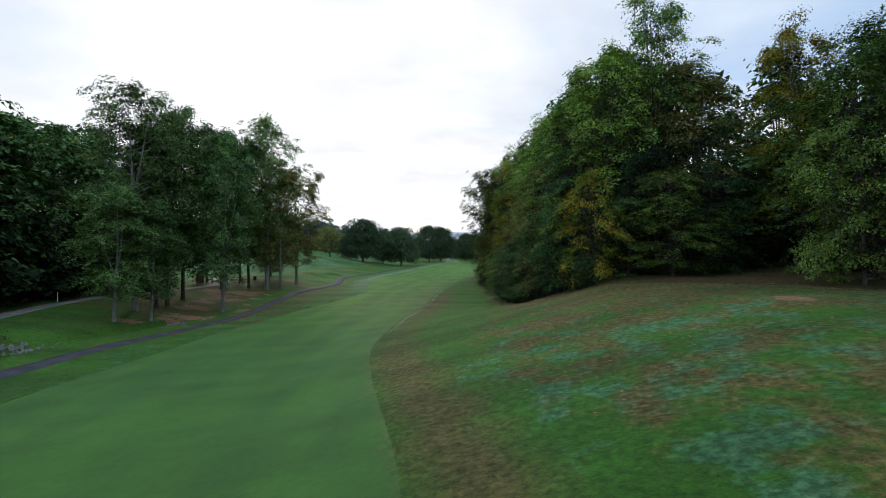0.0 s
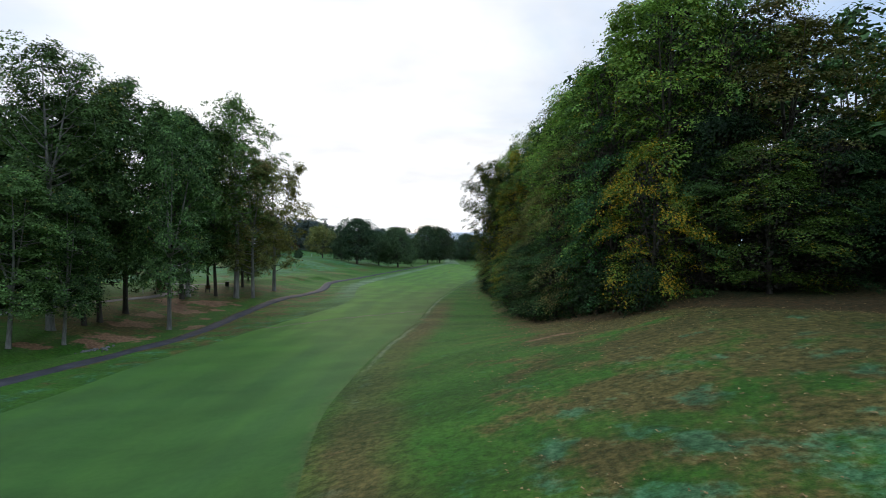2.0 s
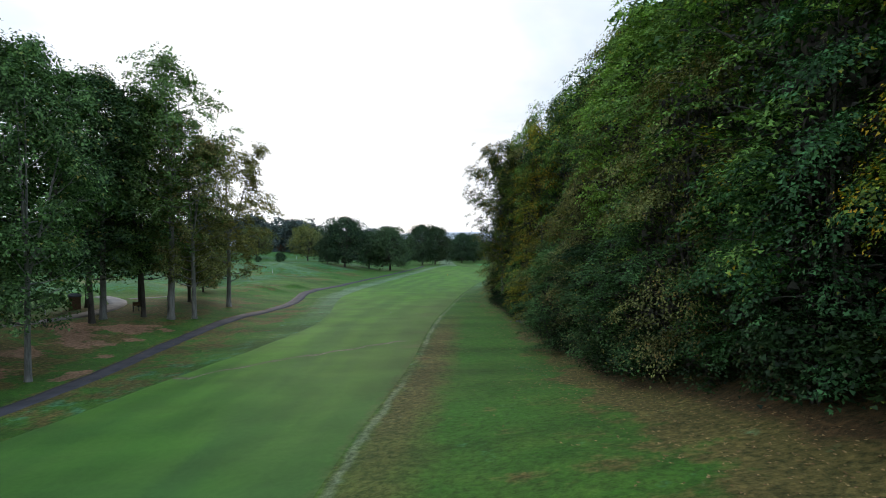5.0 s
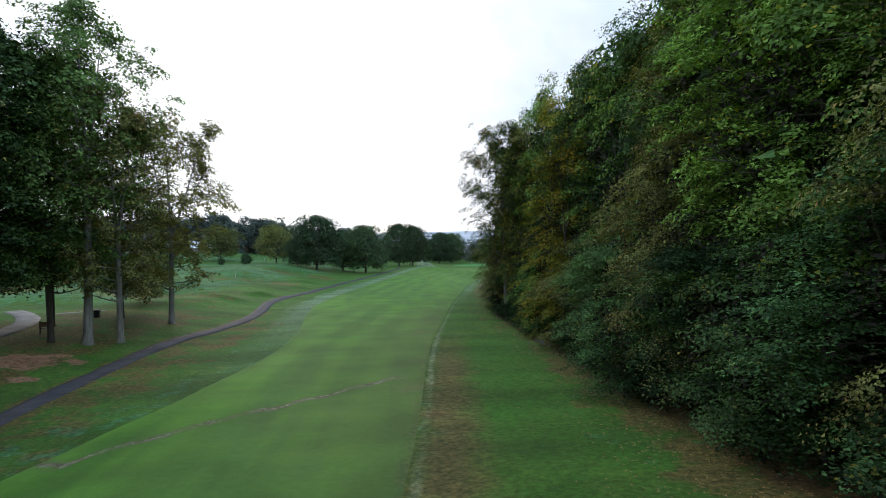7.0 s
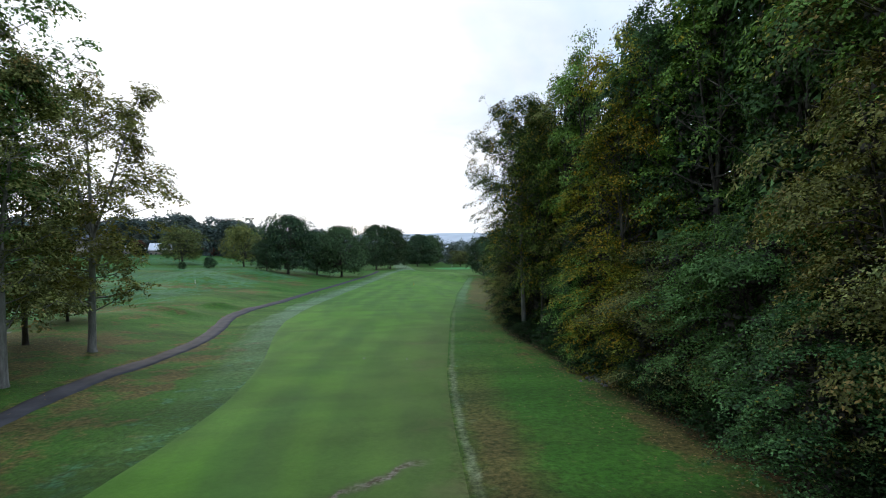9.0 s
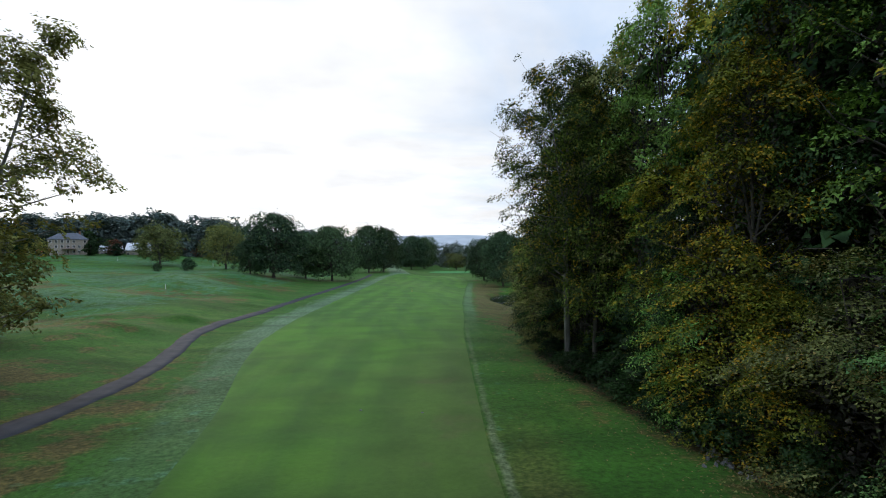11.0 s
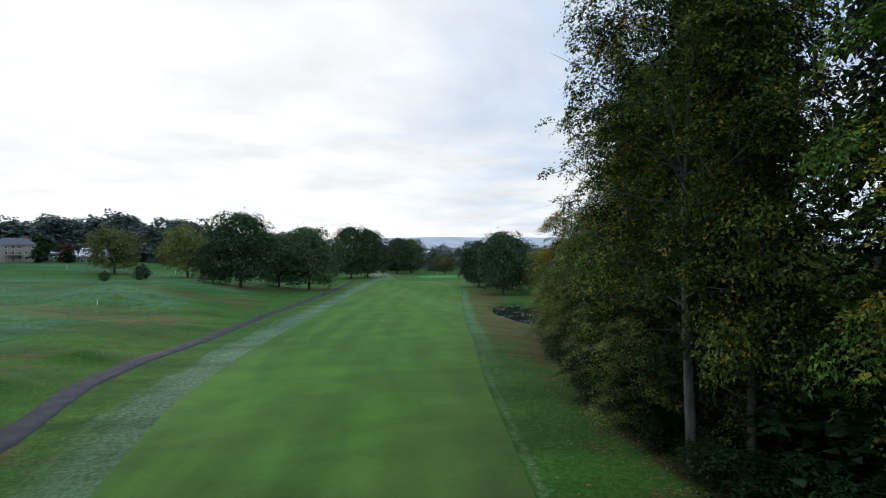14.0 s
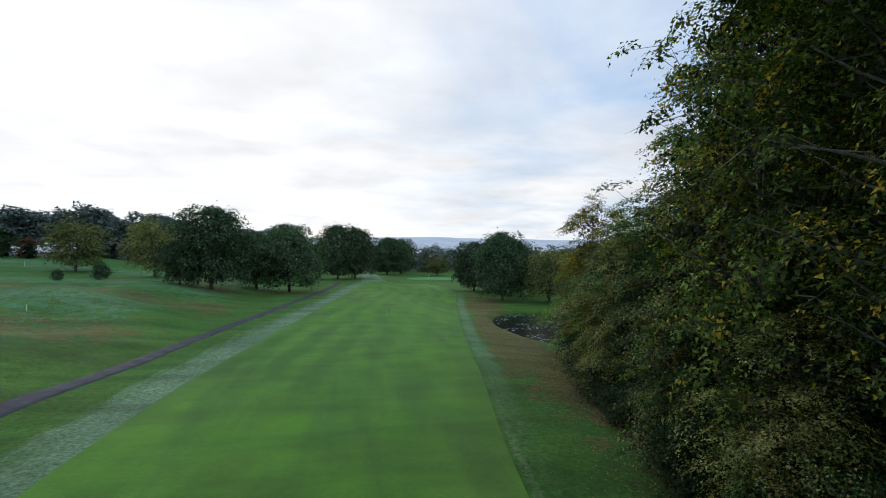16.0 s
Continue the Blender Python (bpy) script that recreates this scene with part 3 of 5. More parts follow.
def leaf_mesh(name, centres, spread, leaves, size, mat, rng, droop=0.25, lite=False, outward=0.3, scatter=0.34, flat=0.62, core=(), shelf=False):
    """One mesh of many small leaves. They clothe the tops of boughs round the centres: domes or, with shelf, long flat
    sprays that reach outward;
    core: places of the near-black faces that paint deep shade inside the crown."""
    centres, spread = np.asarray(centres, float), np.asarray(spread, float)
    per = np.maximum(3, np.round(leaves * spread ** 2 / np.sum(spread ** 2))).astype(int)
    n = int(per.sum())
    which = np.repeat(np.arange(len(centres)), per)
    reach = spread[which][:, None]
    away = np.concatenate([centres[:, :2] / np.maximum(0.3, np.linalg.norm(centres[:, :2], axis=1))[:, None], np.zeros((len(centres), 1))], 1)
    lift = away * (0.35 if shelf else 2.0 * outward) + np.array([0, 0, 0.9]) + rng.normal(0, 0.24 * (outward > 0), (len(centres), 3))
    lift /= np.linalg.norm(lift, axis=1)[:, None]
    lift, away = lift[which], away[which]
    ball = rng.normal(0, 1, (n, 3))
    ball /= np.linalg.norm(ball, axis=1)[:, None]
    rise = np.sum(ball * lift, axis=1)[:, None]
    ball = np.where(rise < -0.12, ball - 2 * rise * lift, ball)
    rise = np.abs(rise)
    phase = rng.uniform(0, 6.283, (len(centres), 3))[which]
    lump = 1 + 0.30 * np.sin(ball[:, :1] * 4.2 + phase[:, :1]) * np.sin(ball[:, 1:2] * 4.6 + phase[:, 1:2]) + 0.18 * np.sin(ball[:, 2:] * 7 + phase[:, 2:])
    body = ball - lift * rise * (1 - flat)
    if shelf:
        body = (ball - lift * rise * 0.55) * np.sqrt(rng.uniform(0.12, 1.1, n))[:, None]
        body = body + away * np.sum(ball * away, axis=1)[:, None] * 0.45
        body[:, 2] -= 0.22 * np.maximum(0, np.sum(body * away, axis=1)) ** 2
    at = centres[which] + body * reach * lump * rng.uniform(0.76, 1.06, n)[:, None]
    face = (ball * 0.62 + lift * 0.5) * (1 if outward > 0 else 0) + np.array([0, 0, 0.28 if outward > 0 else 1.0]) + rng.normal(0, scatter, (n, 3))
    big = np.ones(n)
    # extra dark faces inside the crown, put in as shade
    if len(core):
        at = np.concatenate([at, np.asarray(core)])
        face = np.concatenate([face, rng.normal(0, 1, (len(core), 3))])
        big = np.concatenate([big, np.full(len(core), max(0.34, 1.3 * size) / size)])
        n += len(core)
    face /= np.linalg.norm(face, axis=1)[:, None]
    along = np.cross(face, rng.normal(0, 1, (n, 3))) - np.array([0, 0, droop])
    along -= face * np.sum(along * face, axis=1)[:, None]
    along /= np.linalg.norm(along, axis=1)[:, None]
    side = np.cross(face, along)
    length = (size * big * rng.uniform(0.65, 1.35, n))[:, None]
    width = length * 0.40
    fold = np.cross(along, side) * width * 0.35
    corners, sides = 3, 1
    co = np.stack([at - side * width, at + along * length, at + side * width - fold], 1)
    tri = np.arange(n)[:, None] * 3 + np.array([[0, 2, 1]])
    me = bpy.data.meshes.new(name)
    me.vertices.add(n * corners)
    me.vertices.foreach_set("co", co.astype(np.float32).ravel())
    me.loops.add(tri.size)
    me.loops.foreach_set("vertex_index", tri.astype(np.int32).ravel())
    me.polygons.add(n * sides)
    me.polygons.foreach_set("loop_start", np.arange(0, tri.size, 3, dtype=np.int32))
    me.update(calc_edges=True)
    me.materials.append(mat)
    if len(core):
        me.materials.append(CORE_SHADE)
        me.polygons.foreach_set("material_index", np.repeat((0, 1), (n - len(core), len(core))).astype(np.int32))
    return me


def make_tree(name, seed, tall, base, radius, shape, limbs, leaves, size, leaf, bark, trunk_r, rise=0.45, clump=0.8, droop=0.15, fork=1, lite=False, split=0.45, leaders=3, splay=0.22, shell=0.45, twigs=True, inner=0, shelf=True, keep_share=0.55):
    """A tree at the origin: an Empty with a trunk that carries its limbs, and a crown.
    base: where the crown begins, as a share of the height; shape(u): the crown's reach at u from 0 (its base) to 1 (its
    top);
    split: where the trunk forks into leaders that lean out by splay; shell: the share of boughs spread over the crown's
    lumpy outside;
    inner: how many near-black faces fill its inside in place of deep shade."""
    rng = np.random.default_rng(seed)
    root = new(name)
    verts, faces = [], []
    bend = rng.normal(0, 0.22, 4)
    around = rng.uniform(0, 6.28)
    crest = [1.0] + [rng.uniform(0.80, 0.97) for _ in range(leaders - 1)]
    lean = [(0.35 if n == 0 else rng.uniform(0.8, 1.2)) * splay for n in range(leaders)]
    way = [around + 6.283 * n / leaders + rng.normal(0, 0.25) for n in range(leaders)]

    def axis(h, n=0):
        u = h / tall
        p = Vector((bend[0] * math.sin(u * 5 + bend[1] * 6) - bend[0] * math.sin(bend[1] * 6), bend[2] * math.sin(u * 4), h))
        over = max(0.0, h - split * tall)
        out = lean[n] * over * (1 - 0.25 * over / tall)
        return p + Vector((math.cos(way[n]) * out, math.sin(way[n]) * out, 0))

    cuts = (0.06, 0.14, 0.24, 0.34, 0.45, 0.56, 0.66, 0.76, 0.86, 0.96)
    first = [f for f in cuts if f <= split] + [split]
    thick = [trunk_r * max(0.06, (1 - f) ** 0.85) for f in first]
    tube(verts, faces, [Vector((0, 0, -0.3)), Vector((0, 0, 0)), axis(0.25), axis(0.8)] + [axis(tall * f) for f in first], [trunk_r * 1.5, trunk_r * 1.32, trunk_r * 1.12, trunk_r * 1.02] + thick, 8)
    for n in range(leaders):
        marks = [split] + [f for f in cuts if f > split + 0.03]
        tube(verts, faces, [axis(tall * f * (1 if f == split else crest[n] + (1 - crest[n]) * split / f), n) for f in marks], [trunk_r * max(0.05, (1 - f) ** 0.85) * (0.85 if n == 0 else 0.68) for f in marks], 5)
    centres, spread = [], []
    for k in range(limbs):
        u = (k + rng.uniform(0.1, 0.9)) / limbs
        h = tall * (base + (0.95 - base) * u)
        n = k % leaders if h > split * tall else 0
        h = min(h, tall * crest[n] * 0.97)
        p0 = axis(h, n)
        yaw = k * 2.399 + rng.normal(0, 0.35)
        if h > split * tall and n > 0:
            turn = (yaw - way[n] + math.pi) % (2 * math.pi) - math.pi
            yaw = way[n] + turn * 0.7
        off = math.hypot(p0.x, p0.y) * (1 if n else 0)
        reach = max(0.3 * radius, radius * shape(u) - off) * rng.uniform(0.62, 1.1)
        up_turn = rise * (0.35 + 0.9 * u) + rng.normal(0, 0.12)
        points, p = [p0], p0.copy()
        steps = 4
        for s in range(steps):
            yaw += rng.normal(0, 0.2)
            tilt = up_turn + 0.12 * s * (1 if rise > 0.2 else -1) + rng.normal(0, 0.1)
            p = p + Vector((math.cos(yaw) * math.cos(tilt), math.sin(yaw) * math.cos(tilt), math.sin(tilt))) * (reach / steps)
            points.append(p.copy())
        r0 = max(0.03, trunk_r * 0.36 * (1 - u) ** 0.6 * min(1.0, reach / radius + 0.25))
        tube(verts, faces, points, [r0 * (1 - s / (steps + 0.6)) for s in range(steps + 1)], 3 if lite or not twigs else 4)
        for s in range(2, steps + 1):
            centres.append(tuple(points[s])), spread.append(clump * rng.uniform(0.6, 1.2))
            for f in range(fork):
                turn = yaw + rng.choice((-1, 1)) * rng.uniform(0.5, 1.3)
                tilt = up_turn * 0.6 + rng.normal(0.05, 0.35)
                long = reach * rng.uniform(0.18, 0.4)
                q = points[s] + Vector((math.cos(turn) * math.cos(tilt), math.sin(turn) * math.cos(tilt), math.sin(tilt))) * long
                if f < 1 and twigs and not lite:
                    tube(verts, faces, [points[s], q], [r0 * 0.32, r0 * 0.10], 3)
                centres.append(tuple(q)), spread.append(clump * rng.uniform(0.55, 1.25))
    bumps = rng.uniform(-9, 9, 3)
    for k in range(int(len(centres) * shell / max(0.05, 1 - shell))):
        u, a = rng.uniform(0.0, 1.0) ** 0.85, rng.uniform(0, 6.283)
        h = tall * (base + (0.98 - base) * u)
        d = radius * shape(u) * (0.80 + 0.26 * noise.noise((math.cos(a) * 1.5 + bumps[0], math.sin(a) * 1.5 + bumps[1], u * 5 + bumps[2]))) * rng.uniform(0.5, 1.0)
        c = axis(h)
        centres.append((c.x * 0.6 + d * math.cos(a), c.y * 0.6 + d * math.sin(a), h)), spread.append(clump * rng.uniform(0.6, 1.3))
    for n in range(leaders):
        top = axis(tall * crest[n] * 0.97, n)
        for k in range(3):
            centres.append(tuple(top + Vector(rng.normal(0, 0.5, 3)))), spread.append(clump * 0.7)
    mesh_object("trunk", verts, faces, bark, root, True)
    keep = rng.random(len(centres)) < keep_share
    centres, spread = np.asarray(centres)[keep], np.asarray(spread)[keep] * rng.choice((0.8, 1.1, 1.45, 1.9), int(keep.sum()), p=(0.25, 0.35, 0.27, 0.13))
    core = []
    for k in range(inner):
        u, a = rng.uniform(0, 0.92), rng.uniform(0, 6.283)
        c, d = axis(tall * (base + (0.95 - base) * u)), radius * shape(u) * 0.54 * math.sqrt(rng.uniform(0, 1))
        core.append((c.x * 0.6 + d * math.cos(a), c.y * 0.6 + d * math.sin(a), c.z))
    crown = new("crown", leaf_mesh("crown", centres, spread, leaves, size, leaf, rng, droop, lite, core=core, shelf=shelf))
    crown.parent = root
    return root


def round_crown(u):
    return math.sin(math.pi * min(1, 0.20 + 0.77 * u)) ** 0.85


def tall_crown(u):
    return 0.62 + 0.38 * math.sin(math.pi * min(1, 0.05 + u * 0.85)) if u < 0.7 else (0.62 + 0.38 * math.sin(math.pi * 0.645)) * max(0.16, 1 - ((u - 0.7) / 0.3) ** 1.7)


def cone_crown(u):
    return max(0.12, (1 - u) ** 0.6)


def skirt_crown(u):
    return 0.50 + 0.50 * math.sin(math.pi * min(0.5, u * 1.25)) if u < 0.4 else max(0.15, 1.0 - 1.05 * (u - 0.4) ** 1.15)


KINDS, TALL = {}, {}


def kind_of(key, label, category, *args, **more):
    KINDS[key] = (make_tree(*args, **more), label, category)
    TALL[key] = args[2]


kind_of("poplar_a", "tall pale-trunked tulip poplar with open green crown", "tree", "poplar_tree", 11, 31, 0.36, 7.0, tall_crown, 52, 25000, 0.28, LEAF_GROVE, BARK_PALE, 0.46, rise=0.5, clump=0.95, split=0.5, splay=0.2, shell=0.22, shelf=False, keep_share=0.75)
kind_of("poplar_b", "tall tulip poplar with thin yellowing crown", "tree", "poplar_tree", 12, 31, 0.14, 7.2, tall_crown, 54, 32000, 0.27, LEAF_OLIVE, BARK_DARK, 0.40, rise=0.42, clump=0.85, split=0.4, splay=0.28, shell=0.22, shelf=False, keep_share=0.85)
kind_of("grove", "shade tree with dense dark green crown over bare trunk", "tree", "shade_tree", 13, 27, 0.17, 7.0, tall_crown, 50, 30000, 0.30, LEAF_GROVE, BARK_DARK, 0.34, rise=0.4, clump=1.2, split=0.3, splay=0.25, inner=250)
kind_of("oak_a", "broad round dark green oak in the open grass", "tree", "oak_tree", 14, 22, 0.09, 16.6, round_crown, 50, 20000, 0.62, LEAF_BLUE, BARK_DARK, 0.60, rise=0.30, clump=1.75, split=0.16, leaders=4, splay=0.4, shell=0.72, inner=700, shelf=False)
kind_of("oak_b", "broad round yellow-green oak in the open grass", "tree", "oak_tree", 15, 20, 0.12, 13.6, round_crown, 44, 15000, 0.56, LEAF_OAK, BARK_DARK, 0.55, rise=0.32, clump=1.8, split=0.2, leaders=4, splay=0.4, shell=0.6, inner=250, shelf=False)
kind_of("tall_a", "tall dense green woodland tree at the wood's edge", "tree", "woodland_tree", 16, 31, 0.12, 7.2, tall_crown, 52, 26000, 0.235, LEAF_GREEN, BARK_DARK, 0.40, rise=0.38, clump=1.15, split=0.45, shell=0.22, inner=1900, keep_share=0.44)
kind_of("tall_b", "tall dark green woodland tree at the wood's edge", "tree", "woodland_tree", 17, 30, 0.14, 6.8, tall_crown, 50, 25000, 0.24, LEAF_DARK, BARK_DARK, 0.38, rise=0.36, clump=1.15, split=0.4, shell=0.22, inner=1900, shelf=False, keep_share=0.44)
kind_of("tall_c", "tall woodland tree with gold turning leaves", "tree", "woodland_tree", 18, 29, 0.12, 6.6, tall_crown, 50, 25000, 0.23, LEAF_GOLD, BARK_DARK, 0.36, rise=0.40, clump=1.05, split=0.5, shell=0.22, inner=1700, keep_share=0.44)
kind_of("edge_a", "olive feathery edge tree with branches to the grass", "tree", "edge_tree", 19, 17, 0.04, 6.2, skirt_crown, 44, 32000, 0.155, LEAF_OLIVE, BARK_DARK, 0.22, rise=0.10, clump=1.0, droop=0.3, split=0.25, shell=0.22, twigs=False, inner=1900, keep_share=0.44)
kind_of("edge_b", "dark green edge tree with branches to the grass", "tree", "edge_tree", 20, 15, 0.03, 5.6, skirt_crown, 50, 24000, 0.165, LEAF_SHADED, BARK_DARK, 0.20, rise=0.12, clump=0.9, droop=0.3, split=0.25, shell=0.22, twigs=False, inner=1700, keep_share=0.44)
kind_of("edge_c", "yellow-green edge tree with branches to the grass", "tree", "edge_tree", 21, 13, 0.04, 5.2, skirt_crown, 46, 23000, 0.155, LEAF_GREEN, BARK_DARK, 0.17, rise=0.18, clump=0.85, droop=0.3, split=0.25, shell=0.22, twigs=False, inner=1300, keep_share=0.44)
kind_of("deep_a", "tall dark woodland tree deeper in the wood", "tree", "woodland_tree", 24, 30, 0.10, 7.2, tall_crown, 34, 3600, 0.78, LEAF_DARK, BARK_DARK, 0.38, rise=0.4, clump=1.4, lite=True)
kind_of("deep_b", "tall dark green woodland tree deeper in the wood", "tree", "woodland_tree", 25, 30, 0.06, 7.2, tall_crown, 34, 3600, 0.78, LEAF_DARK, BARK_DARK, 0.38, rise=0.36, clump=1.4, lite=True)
kind_of("deep_c", "dark low tree of the wood with branches to the ground", "tree", "woodland_tree", 26, 15, 0.03, 6.2, skirt_crown, 30, 2800, 0.9, LEAF_SHADED, BARK_DARK, 0.22, rise=0.2, clump=1.3, lite=True)
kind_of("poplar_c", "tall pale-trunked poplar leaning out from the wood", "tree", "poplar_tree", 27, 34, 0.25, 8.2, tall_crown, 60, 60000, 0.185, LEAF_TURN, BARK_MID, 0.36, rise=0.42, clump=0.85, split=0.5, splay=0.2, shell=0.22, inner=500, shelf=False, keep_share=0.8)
kind_of("shrub", "low dark green shrub at the wood's edge", "shrub", "shrub", 22, 4.2, 0.03, 2.6, skirt_crown, 22, 2600, 0.21, LEAF_SHADED, BARK_DARK, 0.07, rise=0.45, clump=0.6, twigs=False, split=0.2, inner=60)
kind_of("bush", "round clipped dark bush standing in the grass", "bush", "bush", 23, 5.0, 0.06, 3.0, round_crown, 26, 3500, 0.36, LEAF_BLUE, BARK_DARK, 0.10, rise=0.35, clump=0.6, shell=0.6, twigs=False, split=0.15, shelf=False)


def plant(key, x, y, tall=1.0, wide=1.0, turn=0.0, group="", leaf=None, label="", sink=0.0, bark=None):
    """Sets out one tree of a kind at a place of the plan."""
    root, text, category = KINDS[key]
    m = pose(x, y, float(height(x, y)) - 0.05 - sink, 0, 0, turn) @ Matrix.Diagonal((wide, wide, tall, 1))
    ob = copy_thing(root, m)
    tagged(ob, label or text, category, group)
    for c in ob.children:
        chosen = leaf if c.name.startswith("crown") else bark
        if chosen is not None:
            c.material_slots[0].link = "OBJECT"
            c.material_slots[0].material = chosen
    return ob


rng = np.random.default_rng(5)
GROVE = "trees of the grove by the cart path"
# x, y, kind, height in metres, width against the kind's own
for x, y, key, tall, wide in (
    (-47.8, 79.7, "grove", 20, 0.85), (-45.1, 84.7, "grove", 19, 0.70), (-51.0, 90.7, "poplar_a", 37, 1.15), (-50.1, 96.1, "grove", 31, 1.05),
    (-49.8, 99.2, "grove", 33, 1.1), (-51.4, 108.5, "grove", 38, 1.25), (-40.4, 100.7, "grove", 33, 0.95), (-51.9, 129.0, "grove", 38, 1.3),
    (-52.3, 132.4, "poplar_a", 36, 1.1), (-48.2, 136.4, "grove", 36, 1.15), (-43.8, 136.4, "poplar_a", 42, 1.25), (-40.9, 138.4, "poplar_b", 33, 1.0),
    (-49.5, 155.8, "poplar_b", 24, 0.85), (-41.1, 153.9, "poplar_b", 33, 1.15), (-54.0, 146, "grove", 33, 0.9), (-61.5, 143, "grove", 30, 0.9),
):
    plant(key, x, y, tall / TALL[key], wide, rng.uniform(0, 360), GROVE, bark=BARK_PALE if y < 86 or x > -42 else None)
plant("oak_b", -54.5, 174, 0.36, 0.42, 40, label="small spreading tree behind the grove")
plant("shrub", -46.6, 55.5, 1.0, 0.9, 10, leaf=LEAF_OLIVE, label="olive bush beside the stony ditch")

# the dark wood beyond the road
for n in range(32):
    y = 44 + (n % 16) * 6.4 + rng.uniform(-2, 2)
    x = float(np.interp(y, ROAD_Y, ROAD_X)) - 11 - (n // 16) * 10 - 3 * (n % 2) + rng.uniform(-1.5, 1.5) - 8 * (y > 118)
    plant(("deep_a", "deep_b", "deep_a")[n % 3], x, y, rng.uniform(0.98, 1.16) * (1 + 0.12 * (n // 16)), rng.uniform(0.95, 1.2), rng.uniform(0, 360), "trees of the dark wood", label="tall dark tree of the wood beyond the road")
for n in range(15):
    y = 44 + n * 5.4
    plant("deep_c", float(np.interp(y, ROAD_Y, ROAD_X)) - 7 - rng.uniform(0, 2.5), y, rng.uniform(0.7, 1.1), rng.uniform(0.9, 1.2), rng.uniform(0, 360), "trees of the dark wood", label="dark low tree of the wood beyond the road")

# the wood along the fairway: edge trees in front, tall trees behind
WOOD = "trees of the wood along the fairway"


def wood_x(y):
    return float(soft(y, WOODS_Y, WOODS_X))


for n, y in enumerate(np.arange(76, 232, 5.6)):
    key = ("edge_b", "edge_a", "edge_a", "edge_c", "edge_b", "edge_a", "edge_c")[n % 7]
    if 146 < y < 168:
        continue
    # darker and near-black leaves paint the shade along parts of the wood's foot
    plant(key, wood_x(y) + rng.uniform(2.8, 4.4), y + rng.uniform(-1.5, 1.5), rng.uniform(0.75, 1.2), rng.uniform(0.85, 1.1), rng.uniform(0, 360), WOOD, LEAF_TEAL if y < 79 else LEAF_DARK if 86 < y < 94 or 106 < y < 126 else LEAF_OLIVE if y < 91 else LEAF_SHADED if 138 < y < 147 else LEAF_GOLD if 129 < y <= 138 else None)
for n, y in enumerate(np.arange(80, 228, 7.0)):
    key = ("tall_a", "tall_b", "tall_a", "tall_a", "tall_b", "tall_a", "tall_b", "tall_a", "tall_b", "tall_c", "tall_c", "tall_a", "tall_b", "tall_a", "tall_b", "tall_c")[n % 16]
    if 153 < y < 162:
        continue
    tall = np.interp(y, [70, 95, 110, 130, 170, 186, 196, 215, 230], [26, 28, 33, 38, 38, 33, 22, 18, 14]) * rng.uniform(0.94, 1.06)
    plant(key, wood_x(y) + rng.uniform(7.0, 9.5), y + rng.uniform(-2, 2), tall / TALL[key], rng.uniform(0.9, 1.1), rng.uniform(0, 360), WOOD, LEAF_LIME if 86 < y < 114 else LEAF_GREEN if 147 < y < 153 else LEAF_OLIVE if n % 7 == 5 else None)
for row, (reach, step) in enumerate(((15.5, 6.5), (24, 8.0))):
    for n, y in enumerate(np.arange(80 + row * 5, 232, step)):
        x = max(wood_x(y), 12) + reach + rng.uniform(-2, 2)
        tall = np.interp(y, [70, 100, 120, 175, 190, 200, 232], [30, 32, 40, 40, 34, 22, 17]) * rng.uniform(0.92, 1.06)
        if 0.47 < x / y < 0.60 and y < 130:
            tall = 17
        if abs(x - 20 - (y - 160) * 0.95) < 5 and y > 140:      # gap kept along a camera sight line so the sky shows
            continue
        plant(("deep_a", "deep_b")[n % 2], x, y, tall / 30, rng.uniform(1.0, 1.25), rng.uniform(0, 360), WOOD)
